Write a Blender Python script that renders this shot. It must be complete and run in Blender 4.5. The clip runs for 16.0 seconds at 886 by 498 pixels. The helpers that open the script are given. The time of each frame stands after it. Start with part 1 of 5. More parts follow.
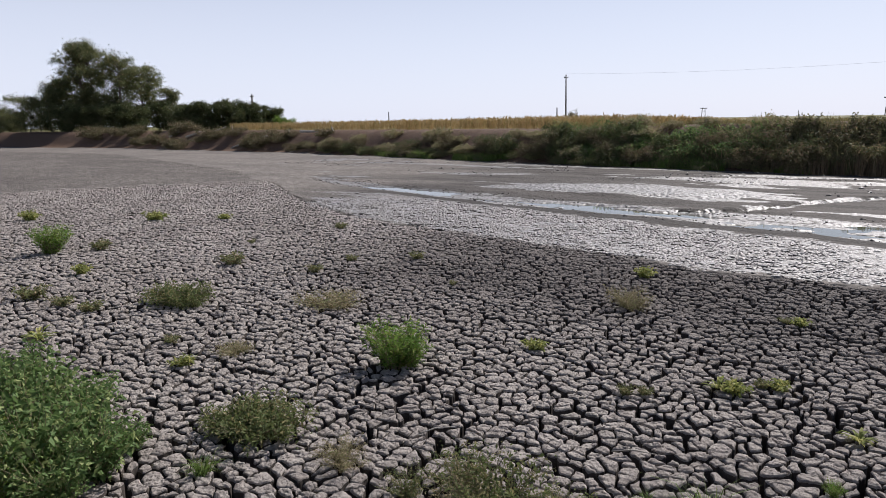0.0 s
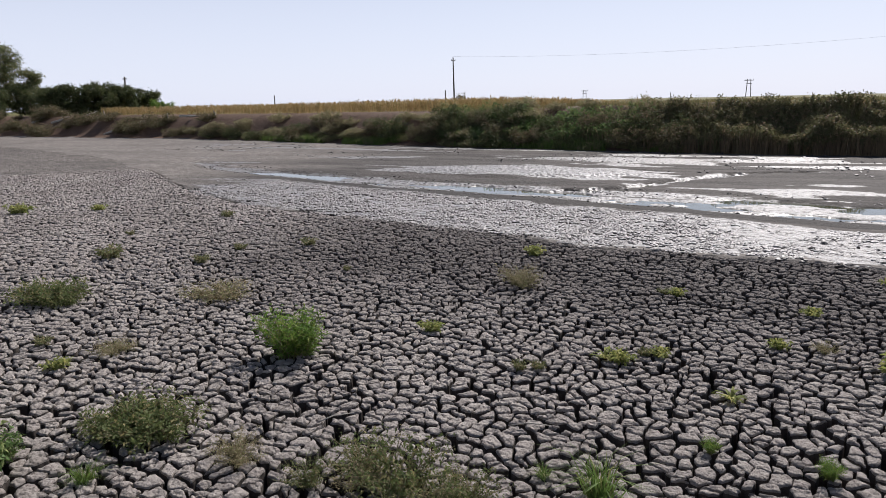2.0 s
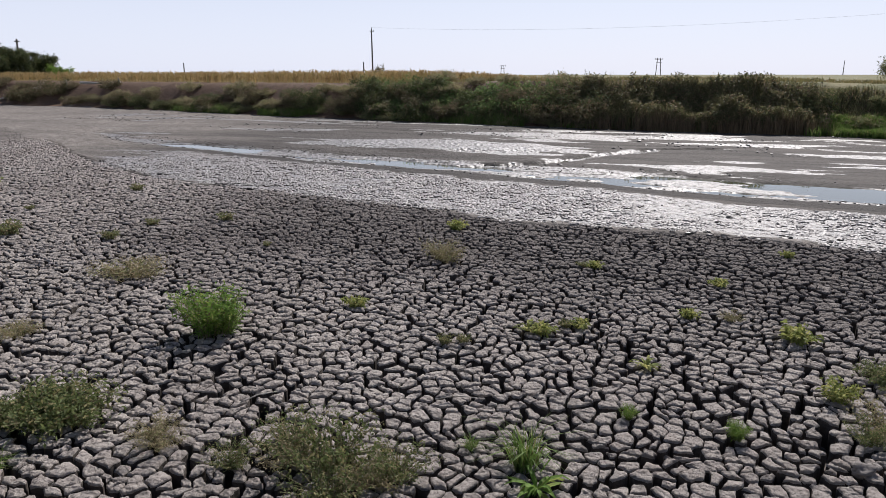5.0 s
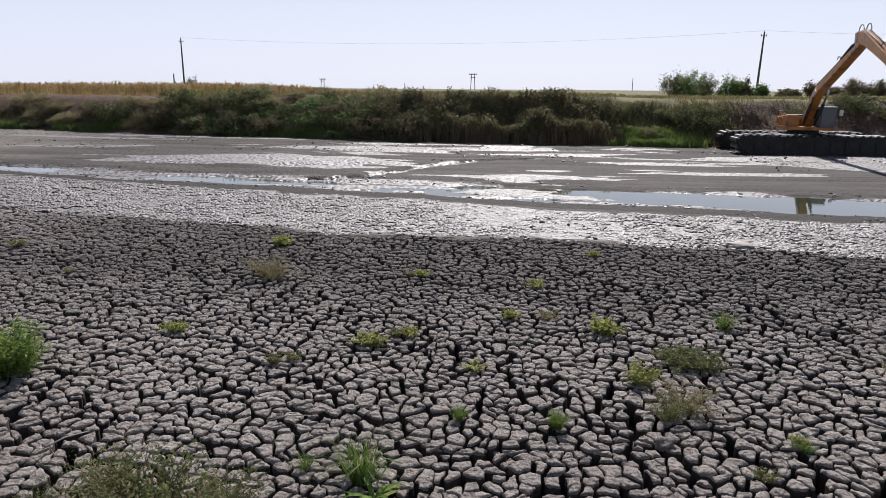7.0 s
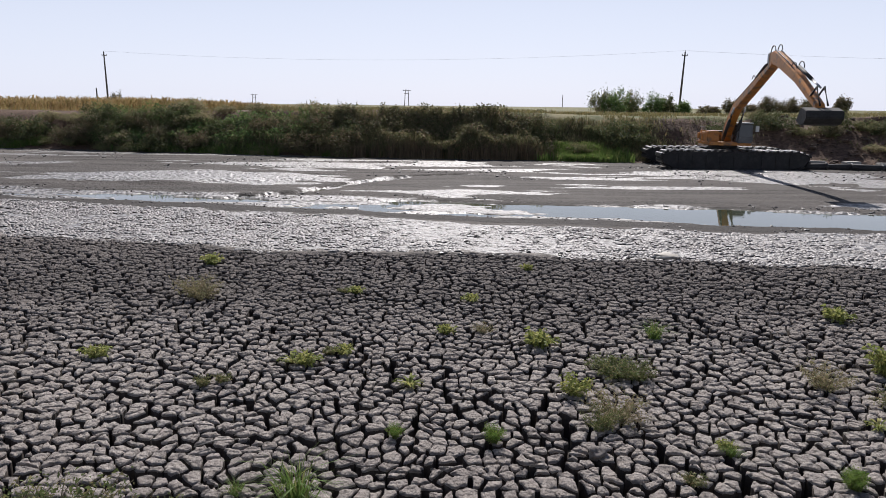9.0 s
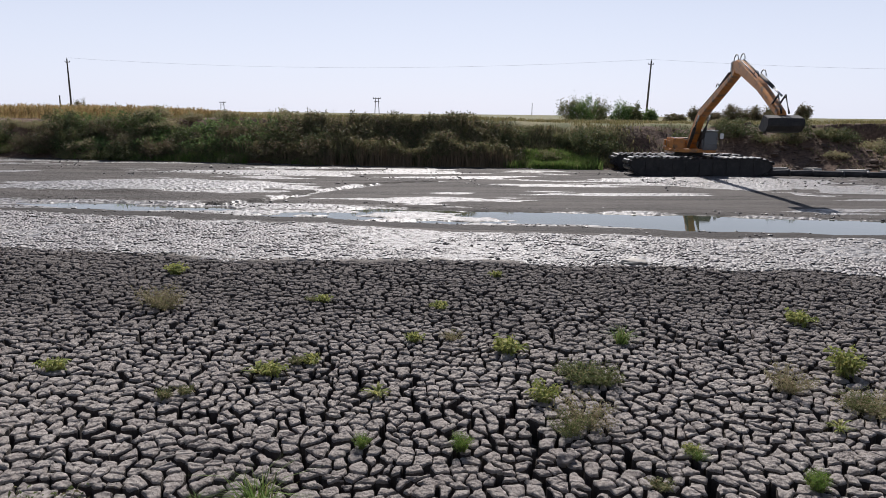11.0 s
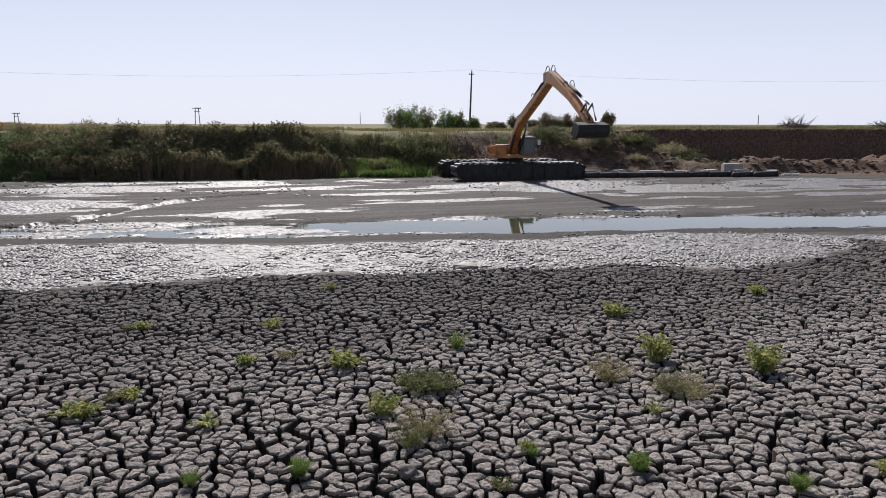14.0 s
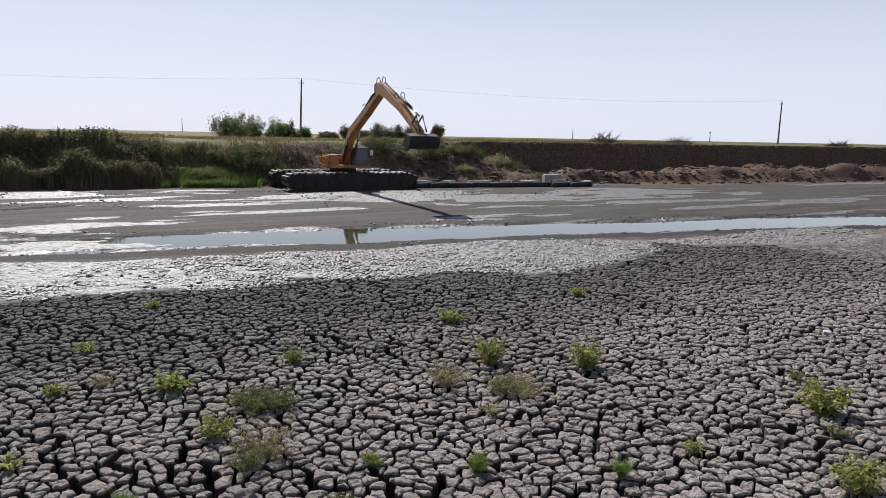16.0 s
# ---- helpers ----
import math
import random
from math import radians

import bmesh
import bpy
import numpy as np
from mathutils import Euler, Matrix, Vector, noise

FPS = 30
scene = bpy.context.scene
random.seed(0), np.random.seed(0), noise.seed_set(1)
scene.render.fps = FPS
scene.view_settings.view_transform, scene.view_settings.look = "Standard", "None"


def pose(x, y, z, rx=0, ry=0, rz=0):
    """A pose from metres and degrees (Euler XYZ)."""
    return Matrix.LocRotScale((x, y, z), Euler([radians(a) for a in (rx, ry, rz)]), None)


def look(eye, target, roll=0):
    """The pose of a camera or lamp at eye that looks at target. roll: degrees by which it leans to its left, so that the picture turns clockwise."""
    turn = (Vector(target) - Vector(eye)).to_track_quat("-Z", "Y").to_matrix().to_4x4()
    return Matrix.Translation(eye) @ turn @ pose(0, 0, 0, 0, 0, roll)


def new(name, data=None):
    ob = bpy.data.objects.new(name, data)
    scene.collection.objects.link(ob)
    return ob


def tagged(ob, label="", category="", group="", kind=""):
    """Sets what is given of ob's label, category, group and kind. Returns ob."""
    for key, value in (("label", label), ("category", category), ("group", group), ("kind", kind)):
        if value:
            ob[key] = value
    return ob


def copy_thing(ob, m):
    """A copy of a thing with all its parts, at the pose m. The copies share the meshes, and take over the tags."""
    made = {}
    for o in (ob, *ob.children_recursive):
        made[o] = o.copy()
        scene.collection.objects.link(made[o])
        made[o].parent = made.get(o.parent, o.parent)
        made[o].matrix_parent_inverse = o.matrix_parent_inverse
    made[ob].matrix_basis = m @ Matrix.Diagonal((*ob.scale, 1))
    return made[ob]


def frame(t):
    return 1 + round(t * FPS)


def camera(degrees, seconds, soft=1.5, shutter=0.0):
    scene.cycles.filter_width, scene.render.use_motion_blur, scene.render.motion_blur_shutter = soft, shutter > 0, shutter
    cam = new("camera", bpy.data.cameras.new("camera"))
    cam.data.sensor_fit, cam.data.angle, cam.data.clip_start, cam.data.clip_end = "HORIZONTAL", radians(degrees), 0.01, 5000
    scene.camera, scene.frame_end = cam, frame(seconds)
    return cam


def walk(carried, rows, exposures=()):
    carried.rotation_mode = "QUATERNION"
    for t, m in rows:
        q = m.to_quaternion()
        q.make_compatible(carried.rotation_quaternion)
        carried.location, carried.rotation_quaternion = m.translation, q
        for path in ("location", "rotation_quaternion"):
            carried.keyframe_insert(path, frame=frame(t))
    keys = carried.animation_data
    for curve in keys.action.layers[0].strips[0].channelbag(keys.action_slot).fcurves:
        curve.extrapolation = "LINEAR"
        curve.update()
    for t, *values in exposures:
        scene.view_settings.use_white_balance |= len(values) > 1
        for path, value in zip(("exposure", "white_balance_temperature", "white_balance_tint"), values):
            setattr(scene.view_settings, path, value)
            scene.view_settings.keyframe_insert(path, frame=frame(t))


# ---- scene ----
cam = camera(64.97, 16.0, 0.5)
# seconds, eye, heading to the right of +y, tilt down, lean to the right
WALK = (
    (0.0, -0.014, -0.084, 3.501, -35.35, 10.35, 0.95),
    (0.5, -0.015, -0.081, 3.503, -33.91, 10.56, 1.10),
    (1.0, -0.016, -0.078, 3.496, -32.21, 10.93, 1.05),
    (1.5, -0.010, -0.048, 3.494, -29.51, 11.36, 1.21),
    (2.0, -0.026, -0.041, 3.489, -26.50, 11.86, 1.24),
    (2.5, -0.021, -0.033, 3.492, -25.76, 12.29, 0.87),
    (3.0, -0.030, -0.024, 3.475, -24.19, 13.14, 0.80),
    (3.2, -0.033, -0.021, 3.483, -23.93, 13.47, 0.29),
    (5.3, -0.112, -0.058, 3.499, -17.65, 14.04, 0.04),
    (5.5, -0.100, -0.062, 3.489, -15.83, 13.79, -0.03),
    (6.0, -0.090, -0.070, 3.487, -11.01, 13.16, -0.34),
    (6.5, -0.077, -0.087, 3.489, -7.93, 13.13, -0.38),
    (7.0, -0.065, -0.066, 3.496, -5.34, 12.95, -0.43),
    (7.5, -0.067, -0.065, 3.485, -2.55, 12.38, -0.94),
    (8.0, -0.062, -0.065, 3.489, -1.12, 12.48, -1.07),
    (8.5, -0.052, -0.039, 3.489, -0.29, 12.08, -0.94),
    (9.0, -0.032, -0.031, 3.485, 0.00, 11.63, -0.65),
    (9.2, -0.047, -0.006, 3.504, 0.04, 11.30, -0.84),
    (11.5, 0.059, 0.021, 3.464, 3.10, 10.92, -0.54),
    (12.0, 0.078, 0.012, 3.467, 3.73, 10.84, -0.59),
    (12.5, 0.074, 0.036, 3.463, 4.52, 10.97, -0.76),
    (13.0, 0.101, 0.015, 3.474, 7.06, 10.98, -0.89),
    (13.5, 0.089, 0.071, 3.491, 12.11, 10.41, -0.27),
    (14.0, 0.102, 0.141, 3.482, 16.08, 10.17, -0.09),
    (14.5, 0.111, 0.152, 3.484, 19.64, 10.14, -0.39),
    (15.0, 0.115, 0.171, 3.488, 23.79, 10.01, -0.64),
    (15.5, 0.096, 0.166, 3.480, 27.16, 9.52, -0.77),
    (16.0, 0.088, 0.188, 3.478, 29.84, 9.20, -1.08),
)


def aim(x, y, z, yaw, down, lean):
    a, b = radians(yaw), radians(down)
    way = Vector((math.sin(a) * math.cos(b), math.cos(a) * math.cos(b), -math.sin(b)))
    return look((x, y, z), Vector((x, y, z)) + way, -lean)


walk(cam, [(t, aim(*r)) for t, *r in WALK], [(0, 0.27, 6250, 14), (8, 0.26, 6250, 14), (12.5, 0.24, 6250, 14), (16, 0.22, 6250, 14)])

# ---- light ----
SUN_AZ, SUN_EL = 4.0, 42.0
world = bpy.data.worlds.new("sky")
world.use_nodes = True
scene.world = world
nt = world.node_tree
sky = nt.nodes.new("ShaderNodeTexSky")
sky.sky_type, sky.sun_disc = "NISHITA", False
sky.sun_elevation, sky.sun_rotation = radians(SUN_EL), radians(SUN_AZ)
sky.air_density, sky.dust_density, sky.ozone_density = 1.0, 0.8, 4.0
# thin summer haze evens out the clear sky
haze = nt.nodes.new("ShaderNodeMix")
haze.data_type = "RGBA"
# the haze is thick along the horizon and thins out overhead
up = nt.nodes.new("ShaderNodeSeparateXYZ")
nt.links.new(nt.nodes.new("ShaderNodeTexCoord").outputs["Generated"], up.inputs[0])
thick = nt.nodes.new("ShaderNodeMapRange")
thick.interpolation_type = "SMOOTHSTEP"
for k, v in ((1, 0.0), (2, 0.55), (3, 0.78), (4, 0.0)):
    thick.inputs[k].default_value = v
nt.links.new(up.outputs[2], thick.inputs[0])
nt.links.new(thick.outputs[0], haze.inputs[0])
haze.inputs[7].default_value = (15.2, 15.9, 17.8, 1)
nt.links.new(sky.outputs[0], haze.inputs[6])
nt.links.new(haze.outputs[2], nt.nodes["Background"].inputs[0])
nt.nodes["Background"].inputs[1].default_value = 0.05
sun = new("sun", bpy.data.lights.new("sun", "SUN"))
sun.data.energy, sun.data.angle, sun.data.color = 5.0, radians(0.55), (1.0, 0.95, 0.87)
sa, se = radians(SUN_AZ), radians(SUN_EL)
sun.matrix_world = look((60 * math.sin(sa) * math.cos(se), 60 * math.cos(sa) * math.cos(se), 60 * math.sin(se)), (0, 0, 0))


# ---- number noise ----
def hash2(i, j, seed):
    h = (i.astype(np.int64) * 374761393 + j.astype(np.int64) * 668265263 + seed * 974711) & 0x7FFFFFFF
    h = ((h ^ (h >> 13)) * 1274126177) & 0x7FFFFFFF
    return ((h ^ (h >> 16)) & 0xFFFF) / 65535.0


def grain(x, y, seed=0):
    i, j = np.floor(x), np.floor(y)
    u, v = x - i, y - j
    u, v = u * u * (3 - 2 * u), v * v * (3 - 2 * v)
    a, b = hash2(i, j, seed), hash2(i + 1, j, seed)
    c, d = hash2(i, j + 1, seed), hash2(i + 1, j + 1, seed)
    return (a * (1 - u) + b * u) * (1 - v) + (c * (1 - u) + d * u) * v


def cloud(x, y, size, seed=0, octaves=4):
    out, amp, total = 0.0, 1.0, 0.0
    for k in range(octaves):
        out, total = out + amp * grain(x / size * 2**k, y / size * 2**k, seed + 7 * k), total + amp
        amp *= 0.5
    return out / total


def step(lo, hi, v):
    t = np.clip((v - lo) / (hi - lo), 0, 1)
    return t * t * (3 - 2 * t)


# ---- the plan: lines across the basin, y over x ----
def line(*pairs):
    xs, ys = np.array(pairs).T
    return lambda x: np.interp(x, xs, ys)


MUD_NEAR = line((-90, 52), (-45, 36), (-32, 28), (-25, 23.2), (-22, 21.3), (-15.5, 18.9), (-11.7, 18.2), (-9, 17.6), (-5.8, 17), (-3.8, 16.3), (0, 16.4), (2.6, 16.4), (3.6, 15.8), (6, 15.9), (7.4, 15.3), (9.2, 15.6), (11, 14.5), (12.7, 14.5), (14.7, 15), (17.2, 15.9), (18.2, 17.5), (19.2, 16.2), (25, 14.4), (28.5, 15.5), (29.5, 17.6), (60, 11))
MUD_FAR = line((-90, 52), (-37, 33), (-29, 28.6), (-18, 25.8), (-12, 23.9), (-7, 22.8), (-3, 22), (1, 20.8), (5.5, 20.2), (9, 19.8), (13, 19.8), (17, 18.8), (18.2, 17.6), (20, 17.4), (25, 17.8), (29, 17.2), (30, 17.2), (60, 11))
WATER_NEAR = line((-90, 60.6), (-39, 36.8), (-37, 35.3), (-29, 30.4), (-18, 27.6), (-12.4, 25.9), (-7.5, 24.9), (-3, 24.2), (1.2, 22.8), (5.5, 22.5), (9, 21.6), (13.7, 21.4), (17, 20.6), (25, 19.3), (33, 17.6), (60, 12.4))
WATER_FAR = line((-90, 60.7), (-39, 36.9), (-31, 32.0), (-23.6, 30.2), (-14.7, 27.7), (-6.4, 26.5), (-1.5, 26.3), (4.5, 25.3), (8, 25.2), (14, 24.0), (19, 23.0), (22, 22.5), (28, 21.5), (37, 19.5), (60, 14.6))
FOOT = line((-400, 60), (-167, 62), (-117, 66), (-68, 61.5), (-46, 56.7), (-30, 52.5), (-19.5, 50.5), (-11, 48.5), (0, 47), (12, 45.4), (22, 45.2), (36, 42), (47, 40), (70, 37.5), (120, 30), (400, -20))
TOP = line((-400, 3.0), (-117, 2.9), (-60, 2.75), (-30, 2.8), (-15, 3.1), (0, 3.2), (14, 3.0), (40, 3.1), (400, 3.2))
RISE = line((-400, 7), (-40, 5.5), (-10, 5), (8, 6.5), (25, 7), (32, 9), (400, 9))


def blob(x, y, cx, cy, rx, ry, turn=0.0):
    c, s = math.cos(radians(turn)), math.sin(radians(turn))
    y = y + 2.2 * ry * (cloud(x, 2.5 * y, 3.2, 91) - 0.5)
    u, v = (x - cx) * c + (y - cy) * s, -(x - cx) * s + (y - cy) * c
    return 1 - np.sqrt((u / rx) ** 2 + (v / ry) ** 2)


def cracked(x, y):
    """How far inside the cracked field a place is, in metres."""
    return MUD_NEAR(x) - y + 1.2 * (cloud(x, y, 2.2, 5) - 0.5)


def gully(x, y):
    """Distance to the small gully that runs into the channel."""
    px = np.interp(y, (27.0, 28.3, 30.1, 31.5, 33.3, 35.1, 36.5), (-7.6, -6.1, -5.0, -4.4, -2.8, -2.1, 1.2))
    return np.abs(x - px) + 9 * (np.clip(27 - y, 0, 9) + np.clip(y - 36.3, 0, 9))


def reach(x):
    """How far off the open cracks can be told apart."""
    return 27 + 19 * step(-10, -22, x)


def height(x, y):
    n1, n2 = cloud(x, y, 6, 11), cloud(x, y, 0.55, 23)
    z = 0.10 * (n1 - 0.5) * step(14, 20, y) + 0.035 * (n2 - 0.5)
    # bottom of the cracks lies below the blocks
    near = step(1.6, 2.4, y) * step(0.0, 0.25, cracked(x, y)) * step(0, -3, np.hypot(x, y) - reach(x))
    z = z * (1 - near) - 0.28 * near
    # wet crust: lumpy and a little proud of the cracked field
    wet = np.minimum(y - MUD_NEAR(x), MUD_FAR(x) - y)
    crust = step(-0.1, 0.5, wet) * step(-60, -20, x)
    z = z + crust * (-0.02 + 0.03 * (cloud(x, y, 0.5, 31, 3) - 0.45))
    # channel
    mid, half = (WATER_NEAR(x) + WATER_FAR(x)) / 2, (WATER_FAR(x) - WATER_NEAR(x)) / 2
    d = np.abs(y - mid) - half + 0.9 * (cloud(x, y, 1.7, 41) - 0.5)
    # low bars of mud rise through the shallow water
    bars = 0.24 * step(0.44, 0.58, cloud(x / 2.6, y, 1.0, 43)) * step(14, 2, x)
    z = z - ((0.30 - bars) * step(0.7, -0.7, d) + 0.04 * step(1.6, 0.6, d)) * step(-41, -30, x)
    z = z - 0.32 * step(0.8, 0.1, gully(x, y) + 1.1 * (cloud(x, y, 0.9, 47) - 0.4))
    z = z + 0.12 * step(0.0, 0.5, blob(x, y, -12, 33.4, 8, 3.4)) * step(0.2, 0.9, d)
    # wheel and drag marks along the foot of the bank
    for at in (3.5, 4.5, 8.2):
        z = z - 0.07 * np.exp(-(((y - FOOT(x) + at + 0.5 * (cloud(x, 0 * x, 6, 103) - 0.5)) / 0.25) ** 2)) * step(-60, -30, x) * step(22, 14, x)
    # far bank and the field above it
    b = y - FOOT(x) + 1.6 * (cloud(x, y, 4, 53) - 0.5)
    slope = step(0, 1, b / RISE(x))
    z = z + slope * (TOP(x) - 0.1) + 0.5 * (cloud(x, y, 1.8, 59) - 0.5) * step(0, 1.5, b) * step(1.25, 0.8, b / RISE(x))
    # dug-out face and heaps of earth further along the bank
    dug = step(29, 34, x) * step(400, 150, x)
    heap = 2.0 * step(-0.2, 3.0, b) * step(8.6, 6.0, b) * (0.62 * cloud(x, y, 4.2, 61, 3) + 0.5 * (cloud(x, y, 1.6, 63, 5) - 0.45))
    cliff = step(8.2, 8.9, b) * (TOP(x) + 0.05)
    z = z * (1 - dug) + dug * (np.minimum(z, 0.3) * step(8, 0, b) + np.maximum(heap * 1.25, cliff) * step(0, 1, b))
    z = z + step(200, 900, np.hypot(x, y)) * 0.3
    # the shore on which the camera stands
    z = z * step(0.8, 2.0, y) + 1.9 * step(1.6, -0.6, y + 0.25 * (cloud(x, y, 2, 67) - 0.5))
    return z


# ---- materials ----
class Graph:
    def __init__(self, name):
        self.m = bpy.data.materials.new(name)
        self.m.use_nodes = True
        self.t = self.m.node_tree
        self.b = self.t.nodes["Principled BSDF"]

    def node(self, kind, **kw):
        n = self.t.nodes.new("ShaderNode" + kind)
        for k, v in kw.items():
            if k in n.inputs:
                self.put(n.inputs[k], v)
        return n

    def put(self, socket, v):
        if isinstance(v, bpy.types.NodeSocket):
            self.t.links.new(v, socket)
        else:
            socket.default_value = v

    def spot(self):
        return self.node("TexCoord").outputs["Object"]

    def noise(self, scale, detail=4.0, rough=0.55, at=None, stretch=None):
        at = at or self.spot()
        if stretch:
            mp = self.node("Mapping", Scale=stretch)
            self.t.links.new(at, mp.inputs["Vector"])
            at = mp.outputs[0]
        n = self.node("TexNoise", Scale=scale, Detail=detail, Roughness=rough)
        self.t.links.new(at, n.inputs["Vector"])
        return n.outputs[0]

    def span(self, v, lo, hi, a=0.0, b=1.0, smooth=False):
        n = self.t.nodes.new("ShaderNodeMapRange")
        n.interpolation_type = "SMOOTHSTEP" if smooth else "LINEAR"
        for k, x in zip(range(5), (v, lo, hi, a, b)):
            self.put(n.inputs[k], x)
        return n.outputs[0]

    def mix(self, f, a, b):
        n = self.t.nodes.new("ShaderNodeMix")
        n.data_type = "RGBA"
        for sock, v in ((n.inputs[0], f), (n.inputs[6], a), (n.inputs[7], b)):
            self.put(sock, (*v, 1) if isinstance(v, tuple) and len(v) == 3 else v)
        return n.outputs[2]

    def calc(self, op, a, b=0.0, c=0.0):
        n = self.t.nodes.new("ShaderNodeMath")
        n.operation = op
        for k, v in enumerate((a, b, c)):
            self.put(n.inputs[k], v)
        return n.outputs[0]

    def attr(self, name):
        n = self.t.nodes.new("ShaderNodeAttribute")
        n.attribute_name = name
        return n.outputs["Fac"]

    def island(self):
        return self.node("NewGeometry").outputs["Random Per Island"]

    def bump(self, h, strength, distance, under=None):
        n = self.node("Bump", Strength=strength, Distance=distance)
        self.put(n.inputs["Height"], h)
        if under:
            self.put(n.inputs["Normal"], under)
        return n.outputs[0]

    def done(self, color, rough, normal=None, metal=0.0, spec=0.5):
        self.put(self.b.inputs["Base Color"], (*color, 1) if isinstance(color, tuple) else color)
        self.put(self.b.inputs["Roughness"], rough)
        self.put(self.b.inputs["Metallic"], metal)
        self.put(self.b.inputs["Specular IOR Level"], spec)
        if normal:
            self.put(self.b.inputs["Normal"], normal)
        return self.m


def coat(name, c1, c2, scale=3.0, fine=40.0, rough=0.6, bump=0.2, dist=0.01, metal=0.0, dirt=None):
    """A painted, wooden or earthy surface with patches and grain."""
    g = Graph(name)
    c = g.mix(g.span(g.noise(scale), 0.35, 0.65), c1, c2)
    f = g.noise(fine)
    c = g.mix(g.span(f, 0.3, 0.8, 0.0, 0.35), c, tuple(0.55 * v for v in c1))
    if dirt:
        c = g.mix(g.span(g.noise(scale * 2.3, 6), 0.5, 0.66), c, dirt)
    return g.done(c, g.span(f, 0.2, 0.8, rough - 0.1, min(1.0, rough + 0.1)), g.bump(f, bump, dist), metal)


def leaf(name, c1, c2, c3, share=0.25, rough=0.7, glow=0.35):
    """Leaves that let light through, each of its own tone."""
    g = Graph(name)
    r = g.island()
    c = g.mix(r, c1, c2)
    c = g.mix(g.span(g.calc("FRACT", g.calc("MULTIPLY", r, 7.31)), 1 - share, 1 - share + 0.05), c, c3)
    c = g.mix(g.span(g.noise(1.3), 0.3, 0.7, 0.0, 0.4), c, c2)
    g.done(c, rough, spec=0.25)
    tr = g.node("BsdfTranslucent")
    g.put(tr.inputs["Color"], c)
    mx = g.node("MixShader")
    mx.inputs[0].default_value = glow
    g.t.links.new(g.b.outputs[0], mx.inputs[1])
    g.t.links.new(tr.outputs[0], mx.inputs[2])
    g.t.links.new(mx.outputs[0], g.t.nodes["Material Output"].inputs[0])
    return g.m


def mud_blocks():
    g = Graph("dried mud")
    r = g.island()
    big, mid, fine = g.noise(0.35, 3), g.noise(9.0, 5, 0.6), g.noise(70.0, 4, 0.65)
    c = g.mix(g.span(big, 0.38, 0.62), (0.32, 0.283, 0.256), (0.43, 0.386, 0.351))
    c = g.mix(g.calc("MULTIPLY", r, 0.55), c, (0.23, 0.2, 0.18))
    c = g.mix(g.span(mid, 0.45, 0.75, 0, 0.5), c, (0.55, 0.5, 0.458))
    c = g.mix(g.span(fine, 0.5, 0.75, 0, 0.35), c, (0.16, 0.135, 0.12))
    # the field is damper towards the wet mud
    y = g.node("SeparateXYZ")
    g.t.links.new(g.node("NewGeometry").outputs["Position"], y.inputs[0])
    damp = g.span(g.calc("ADD", y.outputs[1], g.calc("MULTIPLY", g.noise(0.5, 3), 5.0)), 10.5, 16.0, 0.0, 0.82, True)
    damp = g.calc("MULTIPLY", damp, g.span(y.outputs[0], -17.0, -8.0, 0.0, 1.0, True))
    c = g.mix(damp, c, (0.12, 0.104, 0.096))
    # the tops are knobbly, like cauliflower
    knob = g.t.nodes.new("ShaderNodeTexVoronoi")
    knob.inputs["Scale"].default_value = 19.0
    g.t.links.new(g.spot(), knob.inputs["Vector"])
    n = g.bump(knob.outputs["Distance"], 1.0, -0.045)
    n = g.bump(g.noise(34.0, 5, 0.7), 0.95, 0.03, n)
    n = g.bump(fine, 0.9, 0.012, n)
    return g.done(c, 0.92, n, spec=0.25)


def damp_shade_mud():
    g = Graph("damp mud darkened with crack shade")
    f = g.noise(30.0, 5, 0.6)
    # damp brown, painted darker to hold the shade inside the cracks
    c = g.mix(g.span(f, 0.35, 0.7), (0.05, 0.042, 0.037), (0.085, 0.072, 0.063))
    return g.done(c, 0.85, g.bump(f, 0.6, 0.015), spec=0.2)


def wet_mud():
    g = Graph("wet mud")
    r, n3 = g.island(), g.noise(24.0, 5, 0.65)
    c = g.mix(r, (0.18, 0.163, 0.151), (0.33, 0.304, 0.285))
    c = g.mix(g.span(g.noise(0.8, 4), 0.4, 0.62), c, (0.21, 0.193, 0.18))
    n = g.bump(g.noise(9.0, 4, 0.6), 0.6, 0.035)
    return g.done(c, g.span(n3, 0.35, 0.7, 0.4, 0.7), g.bump(n3, 0.8, 0.014, n), spec=0.6)


